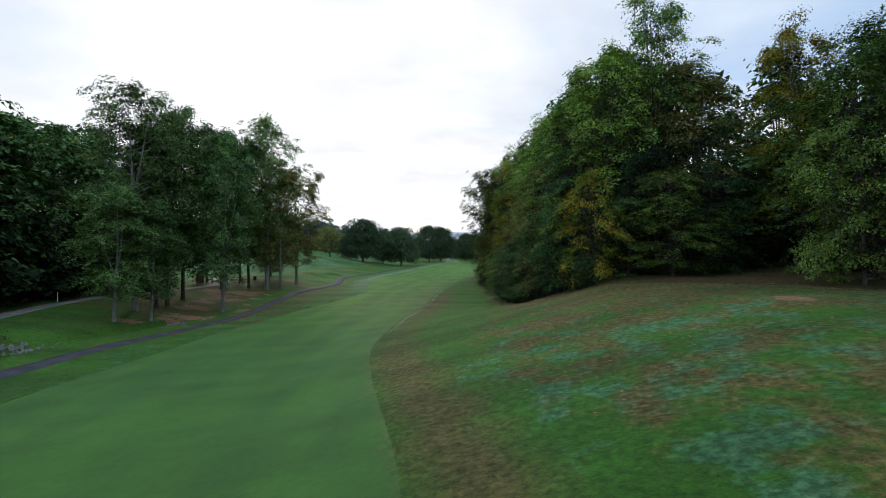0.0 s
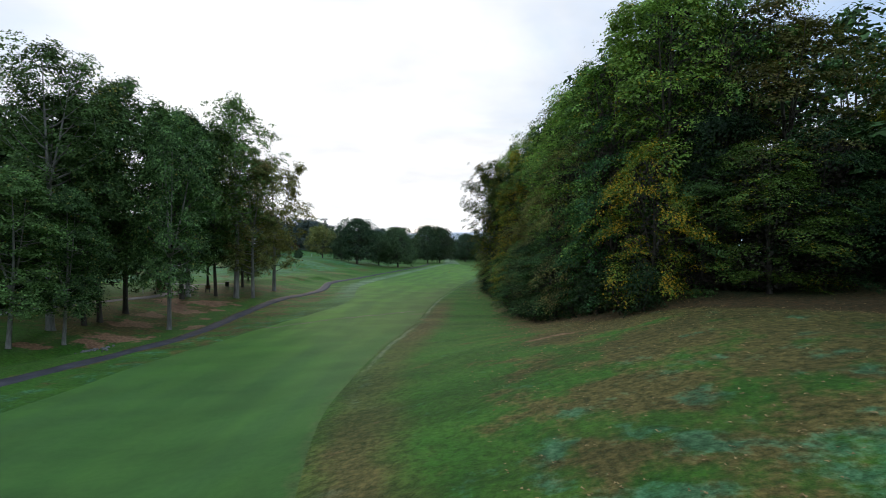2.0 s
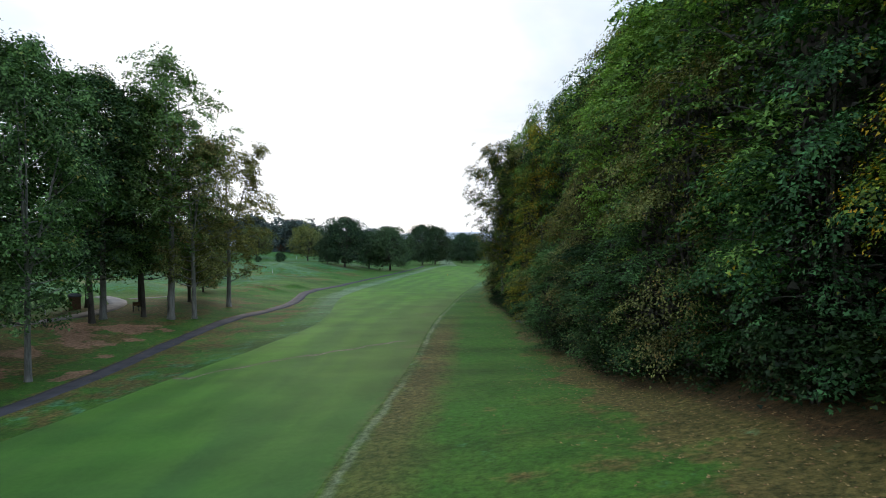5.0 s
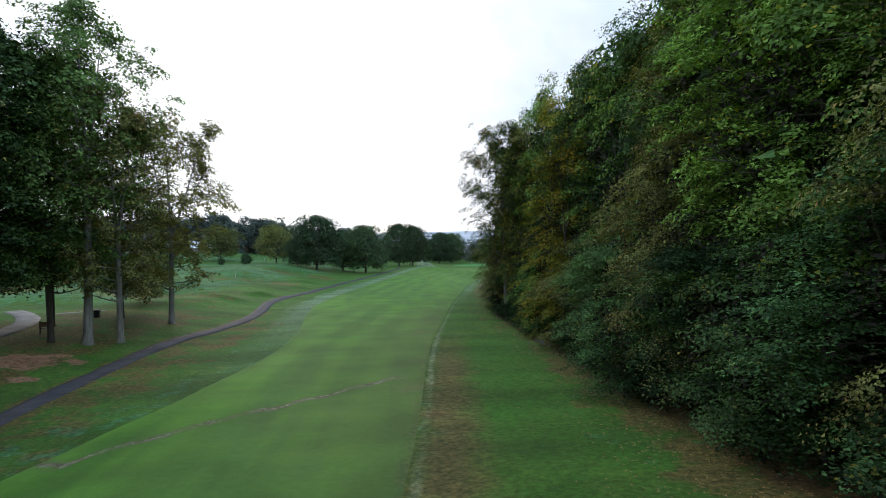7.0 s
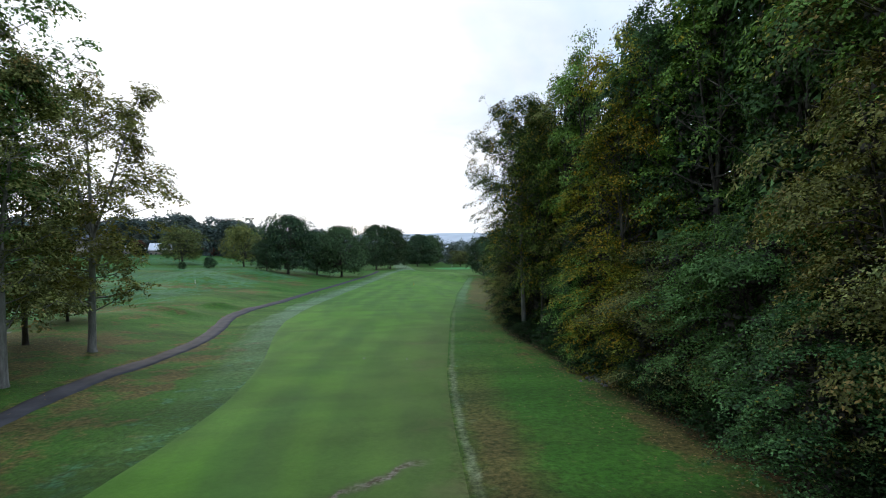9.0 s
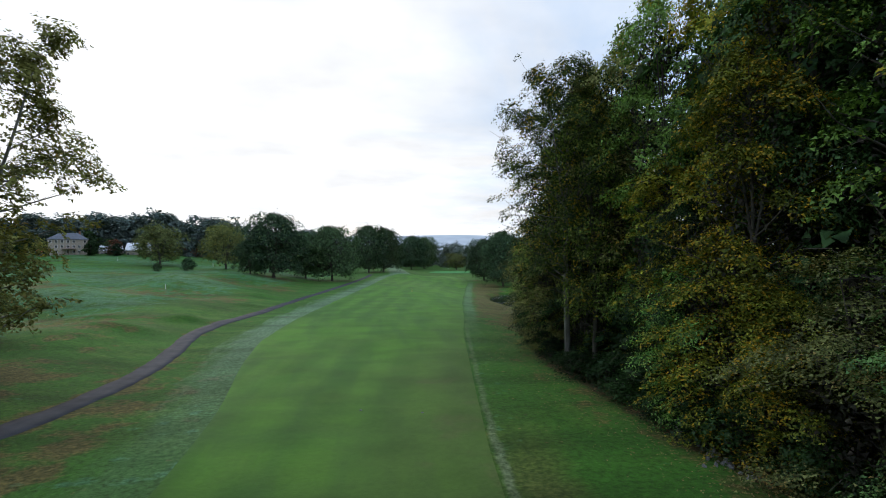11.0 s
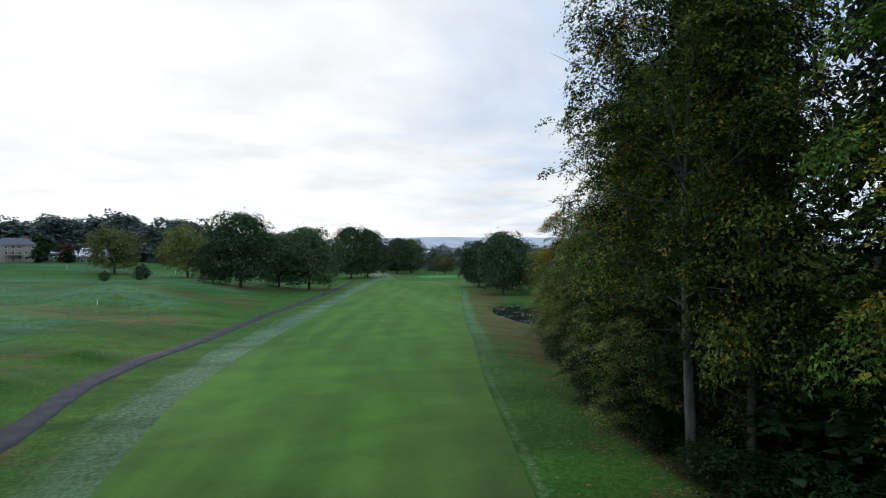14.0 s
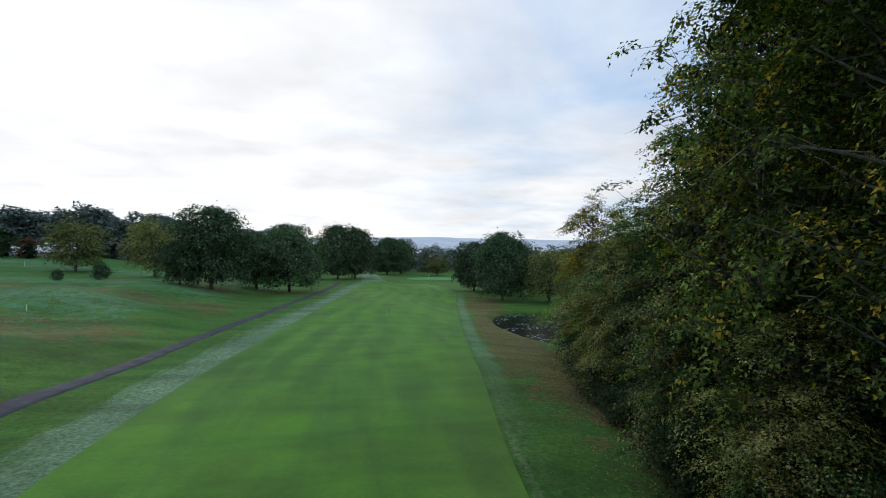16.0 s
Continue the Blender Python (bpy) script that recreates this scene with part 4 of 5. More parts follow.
# the corner on the rise, by the clay trail
for x, y, key, tall, wide, leaf in (
    (27.0, 71, "tall_a", 37, 0.95, LEAF_GREEN), (21.0, 69, "tall_b", 29, 1.0, LEAF_GREEN), (31.0, 68, "tall_a", 26, 1.0, LEAF_OLIVE), (17.5, 74, "tall_a", 26, 0.95, None), (24.5, 66, "edge_b", 18, 1.0, None),
    (17.2, 63.4, "edge_c", 13.0, 0.85, LEAF_MIXED), (21.5, 64.0, "edge_b", 11, 0.9, LEAF_DARK), (25.5, 61, "edge_a", 12, 0.95, LEAF_GREEN), (30.0, 61.5, "edge_b", 13, 0.95, LEAF_DARK), (16.4, 70, "edge_b", 17, 1.0, LEAF_TEAL),
    (34.5, 64, "edge_b", 13, 1.0, LEAF_DARK), (38.0, 59, "tall_c", 27, 0.75, None), (40.0, 64, "deep_a", 16, 1.0, None), (43, 52, "deep_b", 22, 1.0, None), (36.5, 52, "edge_b", 14, 1.0, LEAF_LIME),
    (31.5, 41, "edge_c", 16, 0.9, LEAF_LIME), (34.5, 44, "tall_a", 21, 0.9, None), (35.0, 36, "tall_b", 27, 0.95, None), (33.0, 30, "edge_c", 15, 1.0, None), (38, 26, "deep_b", 30, 1.0, None), (34, 20, "edge_b", 16, 1.1, LEAF_DARK),
    (34, 8, "edge_b", 16, 1.2, None), (40, 14, "deep_a", 28, 1.1, None), (45, 40, "deep_a", 28, 1.1, None), (50, 55, "deep_a", 28, 1.2, None), (38, -4, "deep_a", 28, 1.1, None), (42, 70, "deep_c", 14, 1.2, None), (46, 66, "deep_c", 13, 1.2, None), (50, 72, "deep_c", 14, 1.3, None), (41, 57, "deep_c", 12, 1.0, None), (47, 48, "deep_c", 13, 1.2, None), (42, 42, "deep_c", 12, 1.1, None), (56, 80, "deep_c", 15, 1.4, None), (41, 80, "deep_c", 13, 1.2, None), (47, 92, "deep_c", 15, 1.3, None), (55, 104, "deep_c", 16, 1.4, None), (37, 72, "deep_c", 13, 1.1, None), (60, 98, "deep_b", 37, 1.2, None), (68, 110, "deep_a", 38, 1.2, None), (62, 122, "deep_a", 38, 1.2, None),
):
    plant(key, x, y, tall / TALL[key], wide, rng.uniform(0, 360), WOOD, leaf)
# low near-black trees fill the wood's inside to stand in for shade
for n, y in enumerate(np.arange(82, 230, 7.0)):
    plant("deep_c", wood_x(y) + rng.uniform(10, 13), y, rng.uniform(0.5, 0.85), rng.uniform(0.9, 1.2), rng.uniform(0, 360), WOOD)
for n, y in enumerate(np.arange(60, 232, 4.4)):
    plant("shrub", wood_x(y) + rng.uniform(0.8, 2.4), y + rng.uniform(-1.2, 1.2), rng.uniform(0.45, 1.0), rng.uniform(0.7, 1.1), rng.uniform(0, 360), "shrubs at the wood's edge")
plant("poplar_c", 13.2, 163, 1.03, 1.0, 60, WOOD)
for x, y, key, tall, wide, leaf in ((15.0, 141.5, "edge_c", 12, 0.9, LEAF_LIME), (18.0, 149.5, "tall_c", 22, 0.8, LEAF_GOLD), (16.5, 137.5, "tall_c", 27, 0.85, LEAF_GOLD), (19.0, 98.5, "tall_a", 31, 0.95, LEAF_LIME), (16.2, 107, "edge_a", 21, 1.0, None), (12.9, 108.0, "edge_b", 9.5, 0.9, LEAF_DARK), (21, 147, "deep_c", 9, 1.0, None), (22, 153, "deep_c", 8, 1.0, None), (20.5, 158, "deep_c", 9, 1.0, None), (16, 152.5, "shrub", 3.2, 1.1, None), (15, 148.5, "shrub", 3.0, 1.0, None), (15, 156, "shrub", 3.0, 1.1, None), (13.4, 169.5, "edge_a", 12, 0.8, LEAF_OLIVE), (18.0, 160, "edge_c", 13, 0.9, LEAF_TURN), (14.8, 174, "tall_a", 32, 0.85, LEAF_TURN), (15.0, 160.0, "tall_b", 31, 0.78, LEAF_TURN), (15.5, 165, "edge_b", 16, 0.9, None)):
    plant(key, x, y, tall / TALL[key], wide, rng.uniform(0, 360), WOOD, leaf)
plant("tall_c", 26.5, 218, 23 / 29, 0.8, 60, WOOD)

# oaks on the open ground
OAKS = "oaks across the open ground"
for x, y, key, tall, wide in (
    (-112, 388, "oak_b", 19, 0.95), (-74.5, 362, "oak_b", 19, 0.85), (-57, 330, "oak_a", 13, 0.5), (-48.7, 333.5, "oak_a", 25, 1.0), (-39.5, 362, "oak_a", 20, 0.8),
    (-27.2, 358, "oak_a", 24, 0.95), (-11.5, 460, "oak_a", 29, 1.0), (-2, 472, "oak_a", 28, 1.0), (23, 566, "oak_a", 27, 1.1), (36, 590, "oak_a", 27, 1.0),
    (58.8, 549, "oak_b", 13, 0.8), (46.6, 376, "oak_a", 20, 0.75), (45.2, 328, "oak_a", 22, 0.75), (55, 350, "oak_a", 20, 0.8), (58, 318, "oak_b", 16, 0.7), (66, 300, "oak_a", 18, 0.8),
):
    plant(key, x, y, tall / TALL[key], wide, rng.uniform(0, 360), OAKS)
plant("bush", -85, 344, 1.0, 1.0, 10, "bushes in the grass")
plant("bush", -95, 338, 0.62, 0.66, 80, "bushes in the grass")


# ---- far woods, hills and houses ----


def far_wood(name, places, tall, wide, leaves, size, mat, label, seed):
    """A belt of distant trees as one mesh: trunks and uneven crowns of leaf clumps."""
    r = np.random.default_rng(seed)
    centres, spread = [], []
    for x, y in places:
        z, h, w = float(height(x, y)), tall * r.uniform(0.75, 1.15), wide * r.uniform(0.75, 1.2)
        for n in range(30):
            a, u = r.uniform(0, 2 * math.pi), r.uniform(0.0, 0.88)
            d = w * math.sqrt(max(0.04, 1 - ((u - 0.36) / 0.60) ** 2)) * r.uniform(0.35, 0.8)
            centres.append((x + d * math.cos(a), y + d * math.sin(a), z + h * u))
            spread.append(w * r.uniform(0.30, 0.55))
    ob = new(name, leaf_mesh(name, centres, spread, leaves * len(places), size, mat, r, 0.2, True, 0.02, 0.3, 0.8))
    return tagged(ob, label, "woods", kind="stuff")


r = np.random.default_rng(8)
belt = [(x + r.uniform(-4, 4), 470 + 40 * k + r.uniform(-8, 8) + max(0, x + 130) * 0.35) for k in range(3) for x in np.arange(-430, -35, 8)]
far_wood("far_wood", belt, 26, 9.0, 1500, 1.75, LEAF_HAZED, "distant dark green wood behind the houses", 31)
belt = [(x + r.uniform(-5, 5), 640 + 50 * k + r.uniform(-15, 15)) for k in range(3) for x in np.arange(-40, 330, 12)]
far_wood("far_wood", belt, 23, 9.5, 900, 1.6, LEAF_HAZED, "distant low wood beyond the green", 32)
belt = [(70 + r.uniform(0, 60), y + r.uniform(-6, 6)) for y in np.arange(240, 560, 5)]
far_wood("far_wood", belt, 17, 6.5, 700, 1.1, LEAF_OLIVE, "olive wood beyond the pond", 33)
belt = [(-150 - r.uniform(0, 80), y + r.uniform(-6, 6)) for y in np.arange(150, 300, 6)]
far_wood("far_wood", belt, 24, 7.5, 560, 1.3, LEAF_DARK, "dark wood beside the open ground", 34)

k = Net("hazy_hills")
# the hills' pale colour has the distance haze painted in
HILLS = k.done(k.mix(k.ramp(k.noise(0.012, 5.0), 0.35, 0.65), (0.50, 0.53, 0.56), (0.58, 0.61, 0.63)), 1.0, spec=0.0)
hx, hy = np.meshgrid(np.arange(-4200, 4201, 70), np.linspace(1700, 3600, 22))
ridge = 92 + 4 * np.sin(hx * 0.0021 + 1) + 2.5 * np.sin(hx * 0.0057) + 1.5 * np.sin(hx * 0.017 + 2)
hz = -8 + ridge * ease(1700, 2500, hy) * (1 - 0.3 * ease(2700, 3600, hy))
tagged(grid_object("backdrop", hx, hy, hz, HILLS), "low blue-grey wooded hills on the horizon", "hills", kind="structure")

k = Net("pond_water")
WATER = k.done(k.mix(k.ramp(k.noise(0.9, 4.0), 0.4, 0.7), (0.012, 0.016, 0.012), (0.035, 0.038, 0.028)), 0.08, bump=k.noise(2.2, 4.0, 0.6), depth=0.05, strength=0.5, spec=0.4)
wxx, wyy = np.meshgrid(np.linspace(22, 60, 20), np.linspace(222, 302, 40))
tagged(grid_object("water", wxx, wyy, np.full_like(wxx, -2.0), WATER), "dark pond water with pale reflections beside the wood", "pond", kind="structure")

def part(name, bm, mat, parent, label=""):
    """Links a bmesh as one mesh object under a thing or a part."""
    me = bpy.data.meshes.new(name)
    bm.normal_update()
    bm.to_mesh(me)
    bm.free()
    me.materials.append(mat)
    ob = new(name, me)
    ob.parent = parent
    return tagged(ob, label)


def block(cx, cy, cz, sx, sy, sz, bevel=0.0):
    bm = bmesh.new()
    bmesh.ops.create_cube(bm, size=1.0, matrix=Matrix.Translation((cx, cy, cz)) @ Matrix.Diagonal((sx, sy, sz, 1)))
    if bevel:
        bmesh.ops.bevel(bm, geom=bm.edges[:], offset=bevel, segments=2, affect="EDGES")
    return bm


def rod(x, y, z0, z1, r0, r1=None, sides=10):
    bm = bmesh.new()
    bmesh.ops.create_cone(bm, cap_ends=True, segments=sides, radius1=r0, radius2=r0 if r1 is None else r1, depth=z1 - z0, matrix=Matrix.Translation((x, y, (z0 + z1) / 2)))
    return bm


def plain(name, dark, light, scale=3.0, rough=0.7, metal=0.0):
    k = Net(name)
    n = k.noise(scale, 5.0, 0.6)
    return k.done(k.mix(k.ramp(n, 0.35, 0.65), dark, light), rough, metal, bump=n, depth=0.01, strength=0.4)


SIDING = plain("pale_brick", (0.30, 0.26, 0.22), (0.40, 0.35, 0.30), 2.0, 0.85)
BRICK_RED = plain("red_brick", (0.20, 0.09, 0.06), (0.30, 0.14, 0.09), 2.0, 0.85)
SHINGLE = plain("grey_shingle", (0.09, 0.10, 0.12), (0.16, 0.17, 0.20), 1.5, 0.9)
WHITE_ROOF = plain("white_metal_roof", (0.62, 0.64, 0.68), (0.80, 0.82, 0.85), 1.0, 0.5)
WHITE_PAINT = plain("white_paint", (0.66, 0.66, 0.64), (0.80, 0.80, 0.78), 6.0, 0.6)
DARK_METAL = plain("dark_painted_metal", (0.020, 0.022, 0.022), (0.045, 0.048, 0.045), 6.0, 0.5)
BROWN_WOOD = plain("brown_boards", (0.10, 0.055, 0.032), (0.19, 0.11, 0.065), 5.0, 0.85)
STONE = plain("grey_stone", (0.10, 0.10, 0.10), (0.27, 0.27, 0.27), 3.0, 0.9)
YELLOW = plain("yellow_plastic", (0.60, 0.36, 0.02), (0.72, 0.46, 0.03), 3.0, 0.4)
RED_PLASTIC = plain("red_plastic", (0.45, 0.06, 0.02), (0.55, 0.09, 0.03), 3.0, 0.4)
GLASS = plain("dark_window_glass", (0.012, 0.014, 0.018), (0.03, 0.034, 0.04), 1.0, 0.1)


def hip_roof(w, d, z, h, over, ridge):
    """A roof over a w by d house: ridge is its ridge's length, equal to w for a gable."""
    bm = bmesh.new()
    a, b = w / 2 + over, d / 2 + over
    low = [bm.verts.new(p) for p in ((-a, -b, z), (a, -b, z), (a, b, z), (-a, b, z))]
    base_ = [bm.verts.new((v.co.x, v.co.y, z - 0.25)) for v in low]
    top = [bm.verts.new((-ridge / 2, 0, z + h)), bm.verts.new((ridge / 2, 0, z + h))]
    for f in ((low[0], low[1], top[1], top[0]), (low[1], low[2], top[1]), (low[2], low[3], top[0], top[1]), (low[3], low[0], top[0])):
        bm.faces.new(f)
    for n in range(4):
        bm.faces.new((base_[n], base_[(n + 1) % 4], low[(n + 1) % 4], low[n]))
    bm.faces.new(base_[::-1])
    return bm


def house(x, y, turn, w, d, tall, roof_h, wall_mat, roof_mat, floors, columns, label, ridge=None, chimney=True, sink=0.0):
    root = tagged(new("house"), label, "house", "houses beyond the open ground")
    part("wall", block(0, 0, tall / 2 - 1, w, d, tall + 2), wall_mat, root)
    roof = part("roof", hip_roof(w, d, tall, roof_h, 0.5, ridge or w * 0.5), roof_mat, root)
    if chimney:
        part("chimney", block(w * 0.28, d * 0.1, tall + roof_h * 0.75, 1.0, 1.3, roof_h * 1.1, 0.05), BRICK_RED, roof)
    for f in range(floors):
        for c in range(columns):
            wx_, wz_ = (c + 0.5) / columns * w - w / 2, (f + 0.55) * tall / floors
            if (f * 3 + c * 5) % 7 == 3:
                continue
            win = part("window", block(wx_, -d / 2 - 0.04, wz_, 1.3, 0.14, 1.6, 0.02), WHITE_PAINT, root)
            part("pane", block(wx_ - 0.29, -d / 2 - 0.12, wz_, 0.5, 0.03, 1.35), GLASS, win)
            part("pane", block(wx_ + 0.29, -d / 2 - 0.12, wz_, 0.5, 0.03, 1.35), GLASS, win)
    root.matrix_basis = pose(x, y, float(height(x, y)) - sink, 0, 0, turn)
    return root


big_house = house(-182, 443, 24, 19, 10, 8.6, 3.6, SIDING, SHINGLE, 3, 7, "large pale brick house with grey hip roof", 9)
deck = part("deck", block(0.5, -6.6, 3.0, 6.5, 3.2, 0.25), BROWN_WOOD, big_house, "brown wooden deck")
for px_ in (-2.5, 0.5, 3.5):
    part("post", block(px_, -8.0, 1.4, 0.2, 0.2, 3.2), BROWN_WOOD, deck)
part("rail", block(0.5, -8.1, 4.0, 6.5, 0.12, 0.12), BROWN_WOOD, deck)
house(-186, 470, 30, 12, 9, 9.5, 6.0, BRICK_RED, BRICK_RED, 2, 4, "red brick house with steep roof behind the trees", 11)
house(-163, 452, 20, 12, 9, 4.0, 3.6, SIDING, WHITE_ROOF, 1, 4, "low house with bright white metal roof", 11, False, 2.2)
house(-146, 448, 20, 13, 10, 5.0, 4.4, SIDING, WHITE_ROOF, 1, 5, "wide house with bright white metal roof", 12, False, 2.5)
house(-128, 486, 15, 14, 9, 5.5, 4.0, BRICK_RED, SHINGLE, 2, 4, "brown house with grey roof among trees", 7)


def white_stake(x, y, tall, label="white painted marker stake in the grass"):
    root = tagged(new("marker_stake"), label, "stake", "marker stakes")
    part("post", rod(0, 0, -0.2, tall, 0.07, 0.06), WHITE_PAINT, root)
    part("cap", rod(0, 0, tall, tall + 0.08, 0.075, 0.02), WHITE_PAINT, root)
    root.matrix_basis = pose(x, y, float(height(x, y)))


white_stake(-67.4, 96.0, 1.7, "white painted stake beside the gravel road")
white_stake(-63.0, 135.0, 1.6, "white painted stake beside the gravel road")
white_stake(-65.7, 265, 1.2)
white_stake(-138.5, 404, 2.0)
white_stake(-89, 394, 1.8)

sign = tagged(new("tee_sign"), "dark wooden sign board on two posts by the road", "sign")
for dx_ in (-0.45, 0.45):
    part("post", block(dx_, 0, 0.75, 0.12, 0.12, 1.9, 0.015), DARK_METAL, sign)
part("board", block(0, -0.08, 1.25, 1.15, 0.06, 0.62, 0.01), BROWN_WOOD, sign)
part("rail", block(0, 0, 0.75, 1.0, 0.06, 0.1), DARK_METAL, sign)
sign.matrix_basis = pose(-51.7, 140.6, float(height(-51.7, 140.6)), 0, 0, 50)

can = tagged(new("litter_bin"), "dark green slatted litter bin on the grass", "bin")
part("body", block(0, 0, 0.55, 0.8, 0.8, 1.1, 0.04), DARK_METAL, can)
part("lid", block(0, 0, 1.16, 0.9, 0.9, 0.1, 0.03), STONE, can, "pale grey lid")
for n in range(5):
    part("slat", block(-0.32 + 0.16 * n, -0.42, 0.55, 0.1, 0.04, 0.95), DARK_METAL, can)
can.matrix_basis = pose(-53.3, 155.7, float(height(-53.3, 155.7)), 0, 0, 15)

hut = tagged(new("shed"), "small brown wooden shed beside the gravel road", "shed")
part("body", block(0, 0, 1.1, 1.7, 1.5, 2.2, 0.02), BROWN_WOOD, hut)
part("roof", hip_roof(1.7, 1.5, 2.3, 0.35, 0.15, 1.7), SHINGLE, hut)
part("door", block(0, -0.77, 1.0, 0.8, 0.05, 1.85, 0.01), BROWN_WOOD, hut)
hut.matrix_basis = pose(-62.6, 141.5, float(height(-62.6, 141.5)), 0, 0, 35)

play = tagged(new("play_set"), "wooden play set with yellow slide and red roof", "play set")
for ax_, ay_ in ((-0.9, -0.9), (0.9, -0.9), (-0.9, 0.9), (0.9, 0.9)):
    part("post", block(ax_, ay_, 1.5, 0.14, 0.14, 3.2), BROWN_WOOD, play)
part("platform", block(0, 0, 1.5, 2.0, 2.0, 0.12), BROWN_WOOD, play)
part("roof", hip_roof(2.0, 2.0, 3.1, 1.1, 0.25, 2.0), RED_PLASTIC, play)
chute = block(0, 0, 0, 0.8, 3.6, 0.14, 0.04)
bmesh.ops.transform(chute, matrix=pose(1.9, -1.9, 0.85, -28, 0, 40), verts=chute.verts)
part("slide", chute, YELLOW, play)
play.matrix_basis = pose(-187, 424, float(height(-187, 424)), 0, 0, 20)


def stones(name, cx, cy, n, reach, size, label, seed):
    """A heap of separate rough stones."""
    r = np.random.default_rng(seed)
    root = tagged(new(name), label, "stones")
    shapes = []
    for k in range(5):
        bm = bmesh.new()
        bmesh.ops.create_icosphere(bm, subdivisions=1, radius=1.0)
        for v in bm.verts:
            v.co *= r.uniform(0.7, 1.15)
        me = bpy.data.meshes.new("stone")
        bm.to_mesh(me)
        bm.free()
        me.materials.append(STONE)
        shapes.append(me)
    root.matrix_basis = pose(cx, cy, float(height(cx, cy)))
    for k in range(n):
        dx_, dy_ = r.normal(0, reach, 2) * (1.0, 1.5)
        ob = new("stone", shapes[k % 5])
        ob.parent = root
        g = size * r.uniform(0.5, 1.3)
        ob.matrix_basis = pose(dx_, dy_, float(height(cx + dx_, cy + dy_) - height(cx, cy)) + g * 0.25, *r.uniform(0, 360, 3)) @ Matrix.Diagonal((g, g * 0.8, g * 0.6, 1))


stones("stone_heap", -46.9, 60.8, 70, 0.95, 0.24, "heap of pale grey stones lining the ditch", 41)
stones("stone_heap", -40.7, 84.0, 40, 0.8, 0.22, "grey stones round the culvert by the path", 42)
stones("stone_heap", 12.6, 134.5, 26, 0.6, 0.22, "grey stones of a drain at the wood's edge", 43)

for n, (x, y) in enumerate(((13.4, 137.5), (14.2, 140.5), (15.0, 143.5))):
    stones("stone_heap", x, y, 22, 0.55, 0.22, "grey stones of a drain at the wood's edge", 44 + n)

# the putting green at the fairway's end, and its pin
k = Net("green_grass")
n = k.noise(0.3, 4.0)
GREEN = k.done(k.mix(k.ramp(n, 0.4, 0.6), (0.060, 0.235, 0.060), (0.075, 0.260, 0.066)), 0.85, bump=k.noise(8.0), depth=0.01, spec=0.15)
ang, rad = np.meshgrid(np.linspace(0, 2 * math.pi, 49), np.linspace(0.02, 1, 10))
ex, ey = 50 + 19 * rad * np.cos(ang), 497 + 22 * rad * np.sin(ang) * (1 + 0.1 * np.cos(3 * ang))
tagged(grid_object("putting_green", ex, ey, height(ex, ey) + 0.10 + 0.5 * (1 - rad ** 2), GREEN), "smooth bright green putting surface at the fairway's end", "green", kind="structure")
pin = tagged(new("flagstick"), "thin flagstick with white flag on the green", "flagstick")
part("pole", rod(0, 0, 0, 2.4, 0.03), WHITE_PAINT, pin)
part("flag", block(0.28, 0, 2.2, 0.5, 0.02, 0.36), WHITE_PAINT, pin)
pin.matrix_basis = pose(44, 492, float(height(44, 492)) + 0.5)
mark = tagged(new("yardage_pole"), "short banded yardage pole standing on the fairway", "pole")
part("pole", rod(0, 0, 0, 1.3, 0.05), YELLOW, mark)
part("band", rod(0, 0, 0.5, 0.75, 0.056), DARK_METAL, mark)
part("band", rod(0, 0, 1.0, 1.2, 0.056), DARK_METAL, mark)
mark.matrix_basis = pose(3.6, 276.7, float(height(3.6, 276.7)))
for x, y in ((-9.3, 148.3), (-4.5, 147.1)):
    plate = tagged(new("marker_plate"), "pale round distance plate set in the fairway", "plate", "distance plates")
    part("disc", rod(0, 0, 0.0, 0.06, 0.12, 0.10, 16), STONE, plate)
    plate.matrix_basis = pose(x, y, float(height(x, y)) + 0.02)

# fallen leaves along the wood's edge and under the grove
r = np.random.default_rng(51)
k = Net("fallen_leaf")
FALLEN = k.done(k.mix(k.island(), (0.12, 0.060, 0.022), (0.42, 0.30, 0.12)), 0.85)
spots = []
for n in range(5200):
    y = r.uniform(22, 228)
    spots.append((wood_x(y) - abs(r.normal(0, 3.2)) + 0.8, y))
for n in range(1000):
    spots.append((r.uniform(2, 30), r.uniform(20, 62)))
for n in range(900):
    spots.append((-46 + r.normal(0, 6), r.uniform(85, 165)))
spots = [(x, y, float(height(x, y)) + 0.05) for x, y in spots]
tagged(new("fallen_leaves", leaf_mesh("fallen_leaves", spots, [0.07] * len(spots), 3 * len(spots), 0.09, FALLEN, r, 0.0, True, 0.0, 0.12, 0.05)), "scattered tan fallen leaves on the grass", "leaves", kind="stuff")

# pale flat discs added on the pond in place of sky glints
r = np.random.default_rng(71)
GLINT = plain("pale_glints", (0.20, 0.21, 0.20), (0.42, 0.43, 0.42), 4.0, 0.5)
verts, faces = [], []
while len(faces) < 420:
    x, y = r.uniform(26, 55), r.uniform(228, 297)
    if ((x - 41) / 13.2) ** 2 + ((y - 262) / 33) ** 2 > 1 or noise.noise((x * 0.3, y * 0.16, 2)) < 0.0:
        continue
    q, g = len(verts), r.uniform(0.08, 0.26)
    verts += [(x + g * math.cos(t * 1.047) * r.uniform(0.7, 1.2), y + 1.6 * g * math.sin(t * 1.047) * r.uniform(0.7, 1.2), -1.985) for t in range(6)]
    faces.append(tuple(range(q, q + 6)))
tagged(mesh_object("floating_pads", verts, faces, GLINT), "pale discs in place of glints on the pond", "pads", kind="stuff")

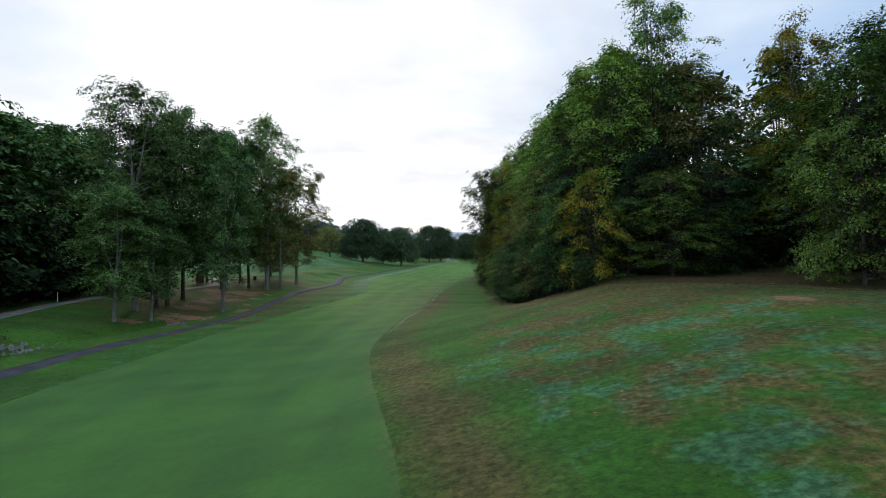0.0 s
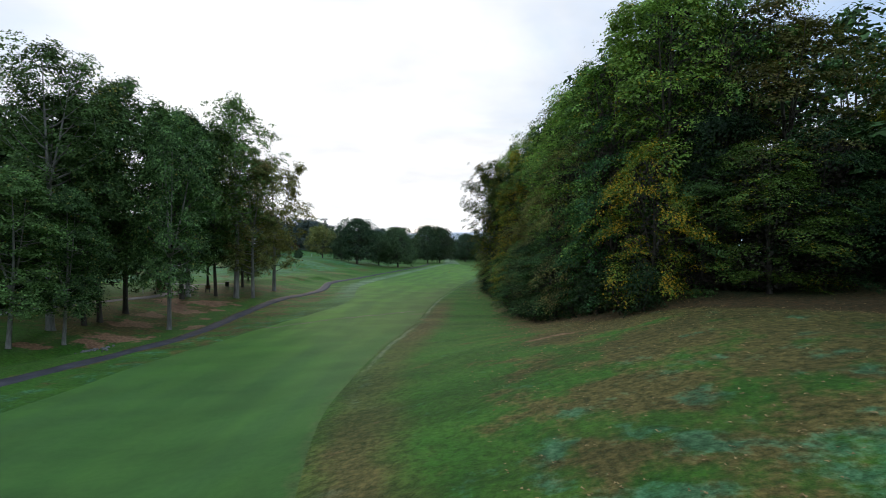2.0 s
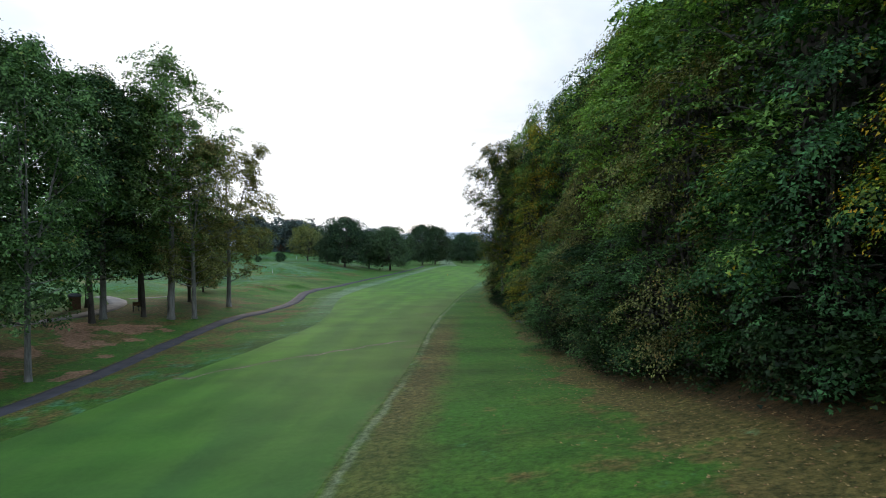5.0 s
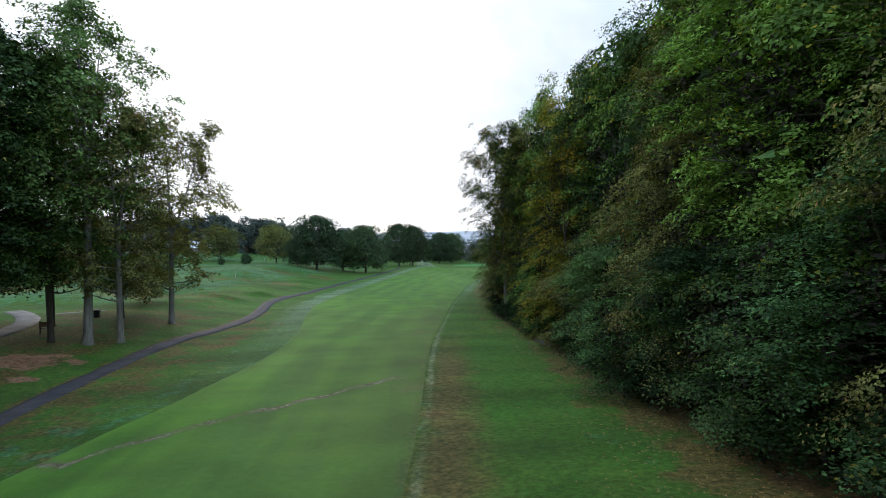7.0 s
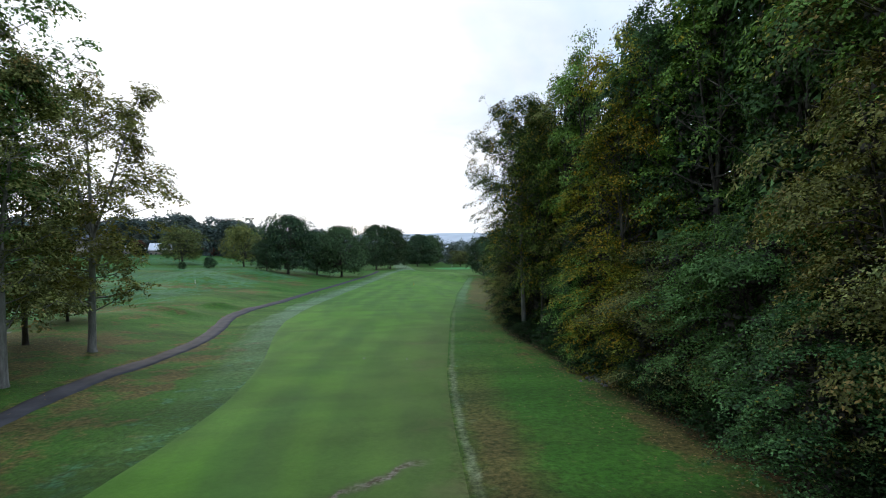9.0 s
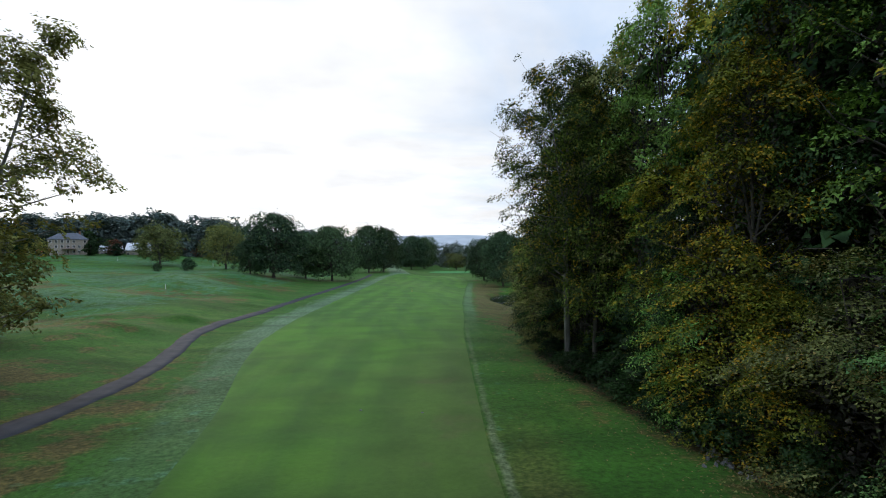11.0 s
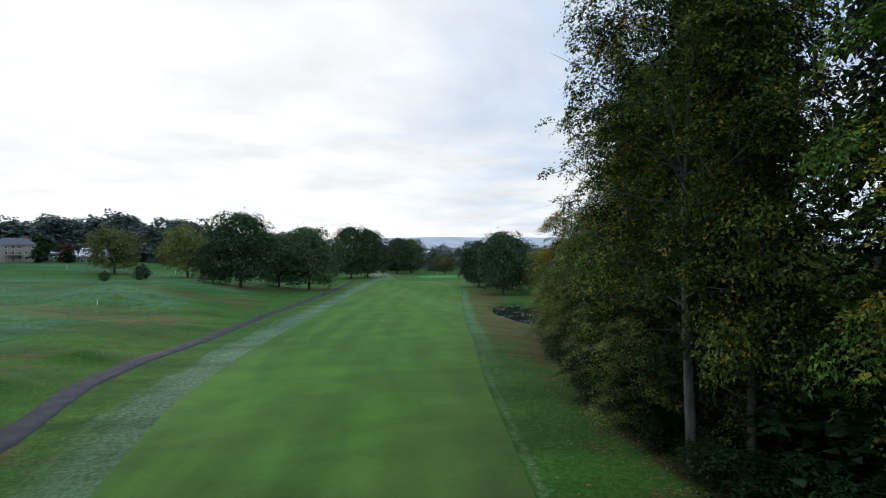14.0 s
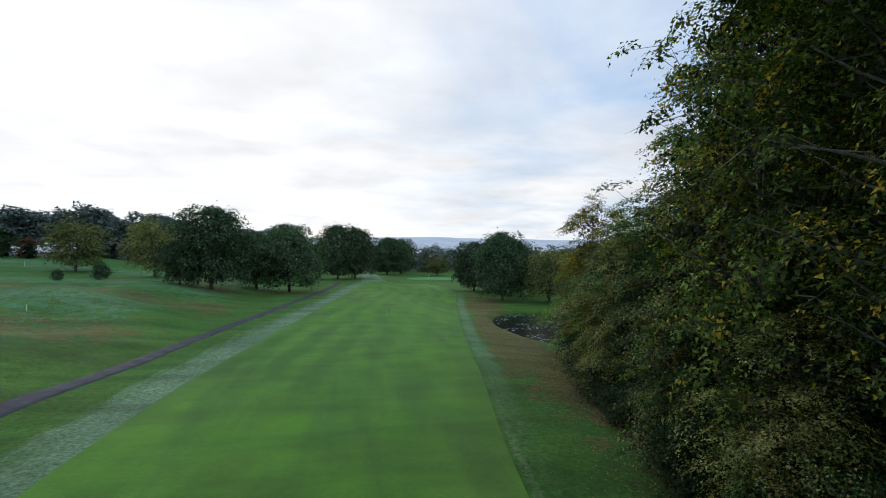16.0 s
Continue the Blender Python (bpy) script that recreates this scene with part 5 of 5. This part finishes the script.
# screens of dark small trees before the houses
for x, y, tall in ((-166, 434, 8), (-158, 438, 9), (-151, 432, 7), (-140, 438, 8), (-171, 446, 10), (-133, 446, 9), (-196, 440, 9), (-203, 436, 12), (-212, 430, 14), (-222, 424, 13), (-176, 455, 14), (-192, 452, 12)):
    plant("deep_c", x, y, tall / 15, tall / 13, tall * 37, "garden trees before the houses", label="dark small garden tree before the houses")

plant("deep_c", -154, 436, 9 / 15, 9 / 13, 70, "garden trees before the houses", LEAF_RED, "small reddish-brown garden tree before the houses")

# grass tufts on the near rough
r = np.random.default_rng(61)
tx = np.concatenate([r.uniform(-6, 34, 60000), r.uniform(-4, 14, 34000)])
ty = np.concatenate([9 + 72 * r.random(60000) ** 1.3, r.uniform(60, 200, 34000)])
keep = (tx > soft(ty, RIGHT_Y, RIGHT_X) + 0.4) & (tx < soft(ty, WOODS_Y, WOODS_X) + 1.5)
tx, ty = tx[keep], ty[keep]
count = len(tx)
ang, tip, leanx, leany = r.uniform(0, 6.283, count), r.uniform(0.01, 0.035, count), r.normal(0, 0.12, count), r.normal(0, 0.12, count)
half = r.uniform(0.02, 0.05, count)
z0 = height(tx, ty) - 0.02
co = np.stack([np.stack([tx - np.cos(ang) * half, ty - np.sin(ang) * half, z0], 1), np.stack([tx + np.cos(ang) * half, ty + np.sin(ang) * half, z0], 1), np.stack([tx + leanx, ty + leany, z0 + tip], 1)], 1)
me = bpy.data.meshes.new("grass_tufts")
me.vertices.add(count * 3)
me.vertices.foreach_set("co", co.astype(np.float32).ravel())
me.loops.add(count * 3)
me.loops.foreach_set("vertex_index", np.arange(count * 3, dtype=np.int32))
me.polygons.add(count)
me.polygons.foreach_set("loop_start", np.arange(0, count * 3, 3, dtype=np.int32))
me.update(calc_edges=True)
me.materials.append(ROUGH)
tufts = tagged(new("grass_tufts", me), "uneven tufts of rough grass on the slope", "grass", kind="stuff")
flat_co = co.reshape(-1, 3)
for key, values in masks(flat_co[:, 0], flat_co[:, 1]).items():
    add_attr(tufts, key, values)

# kinds stand only as copies
for root, *_ in KINDS.values():
    for ob in (*root.children_recursive, root):
        bpy.data.objects.remove(ob)
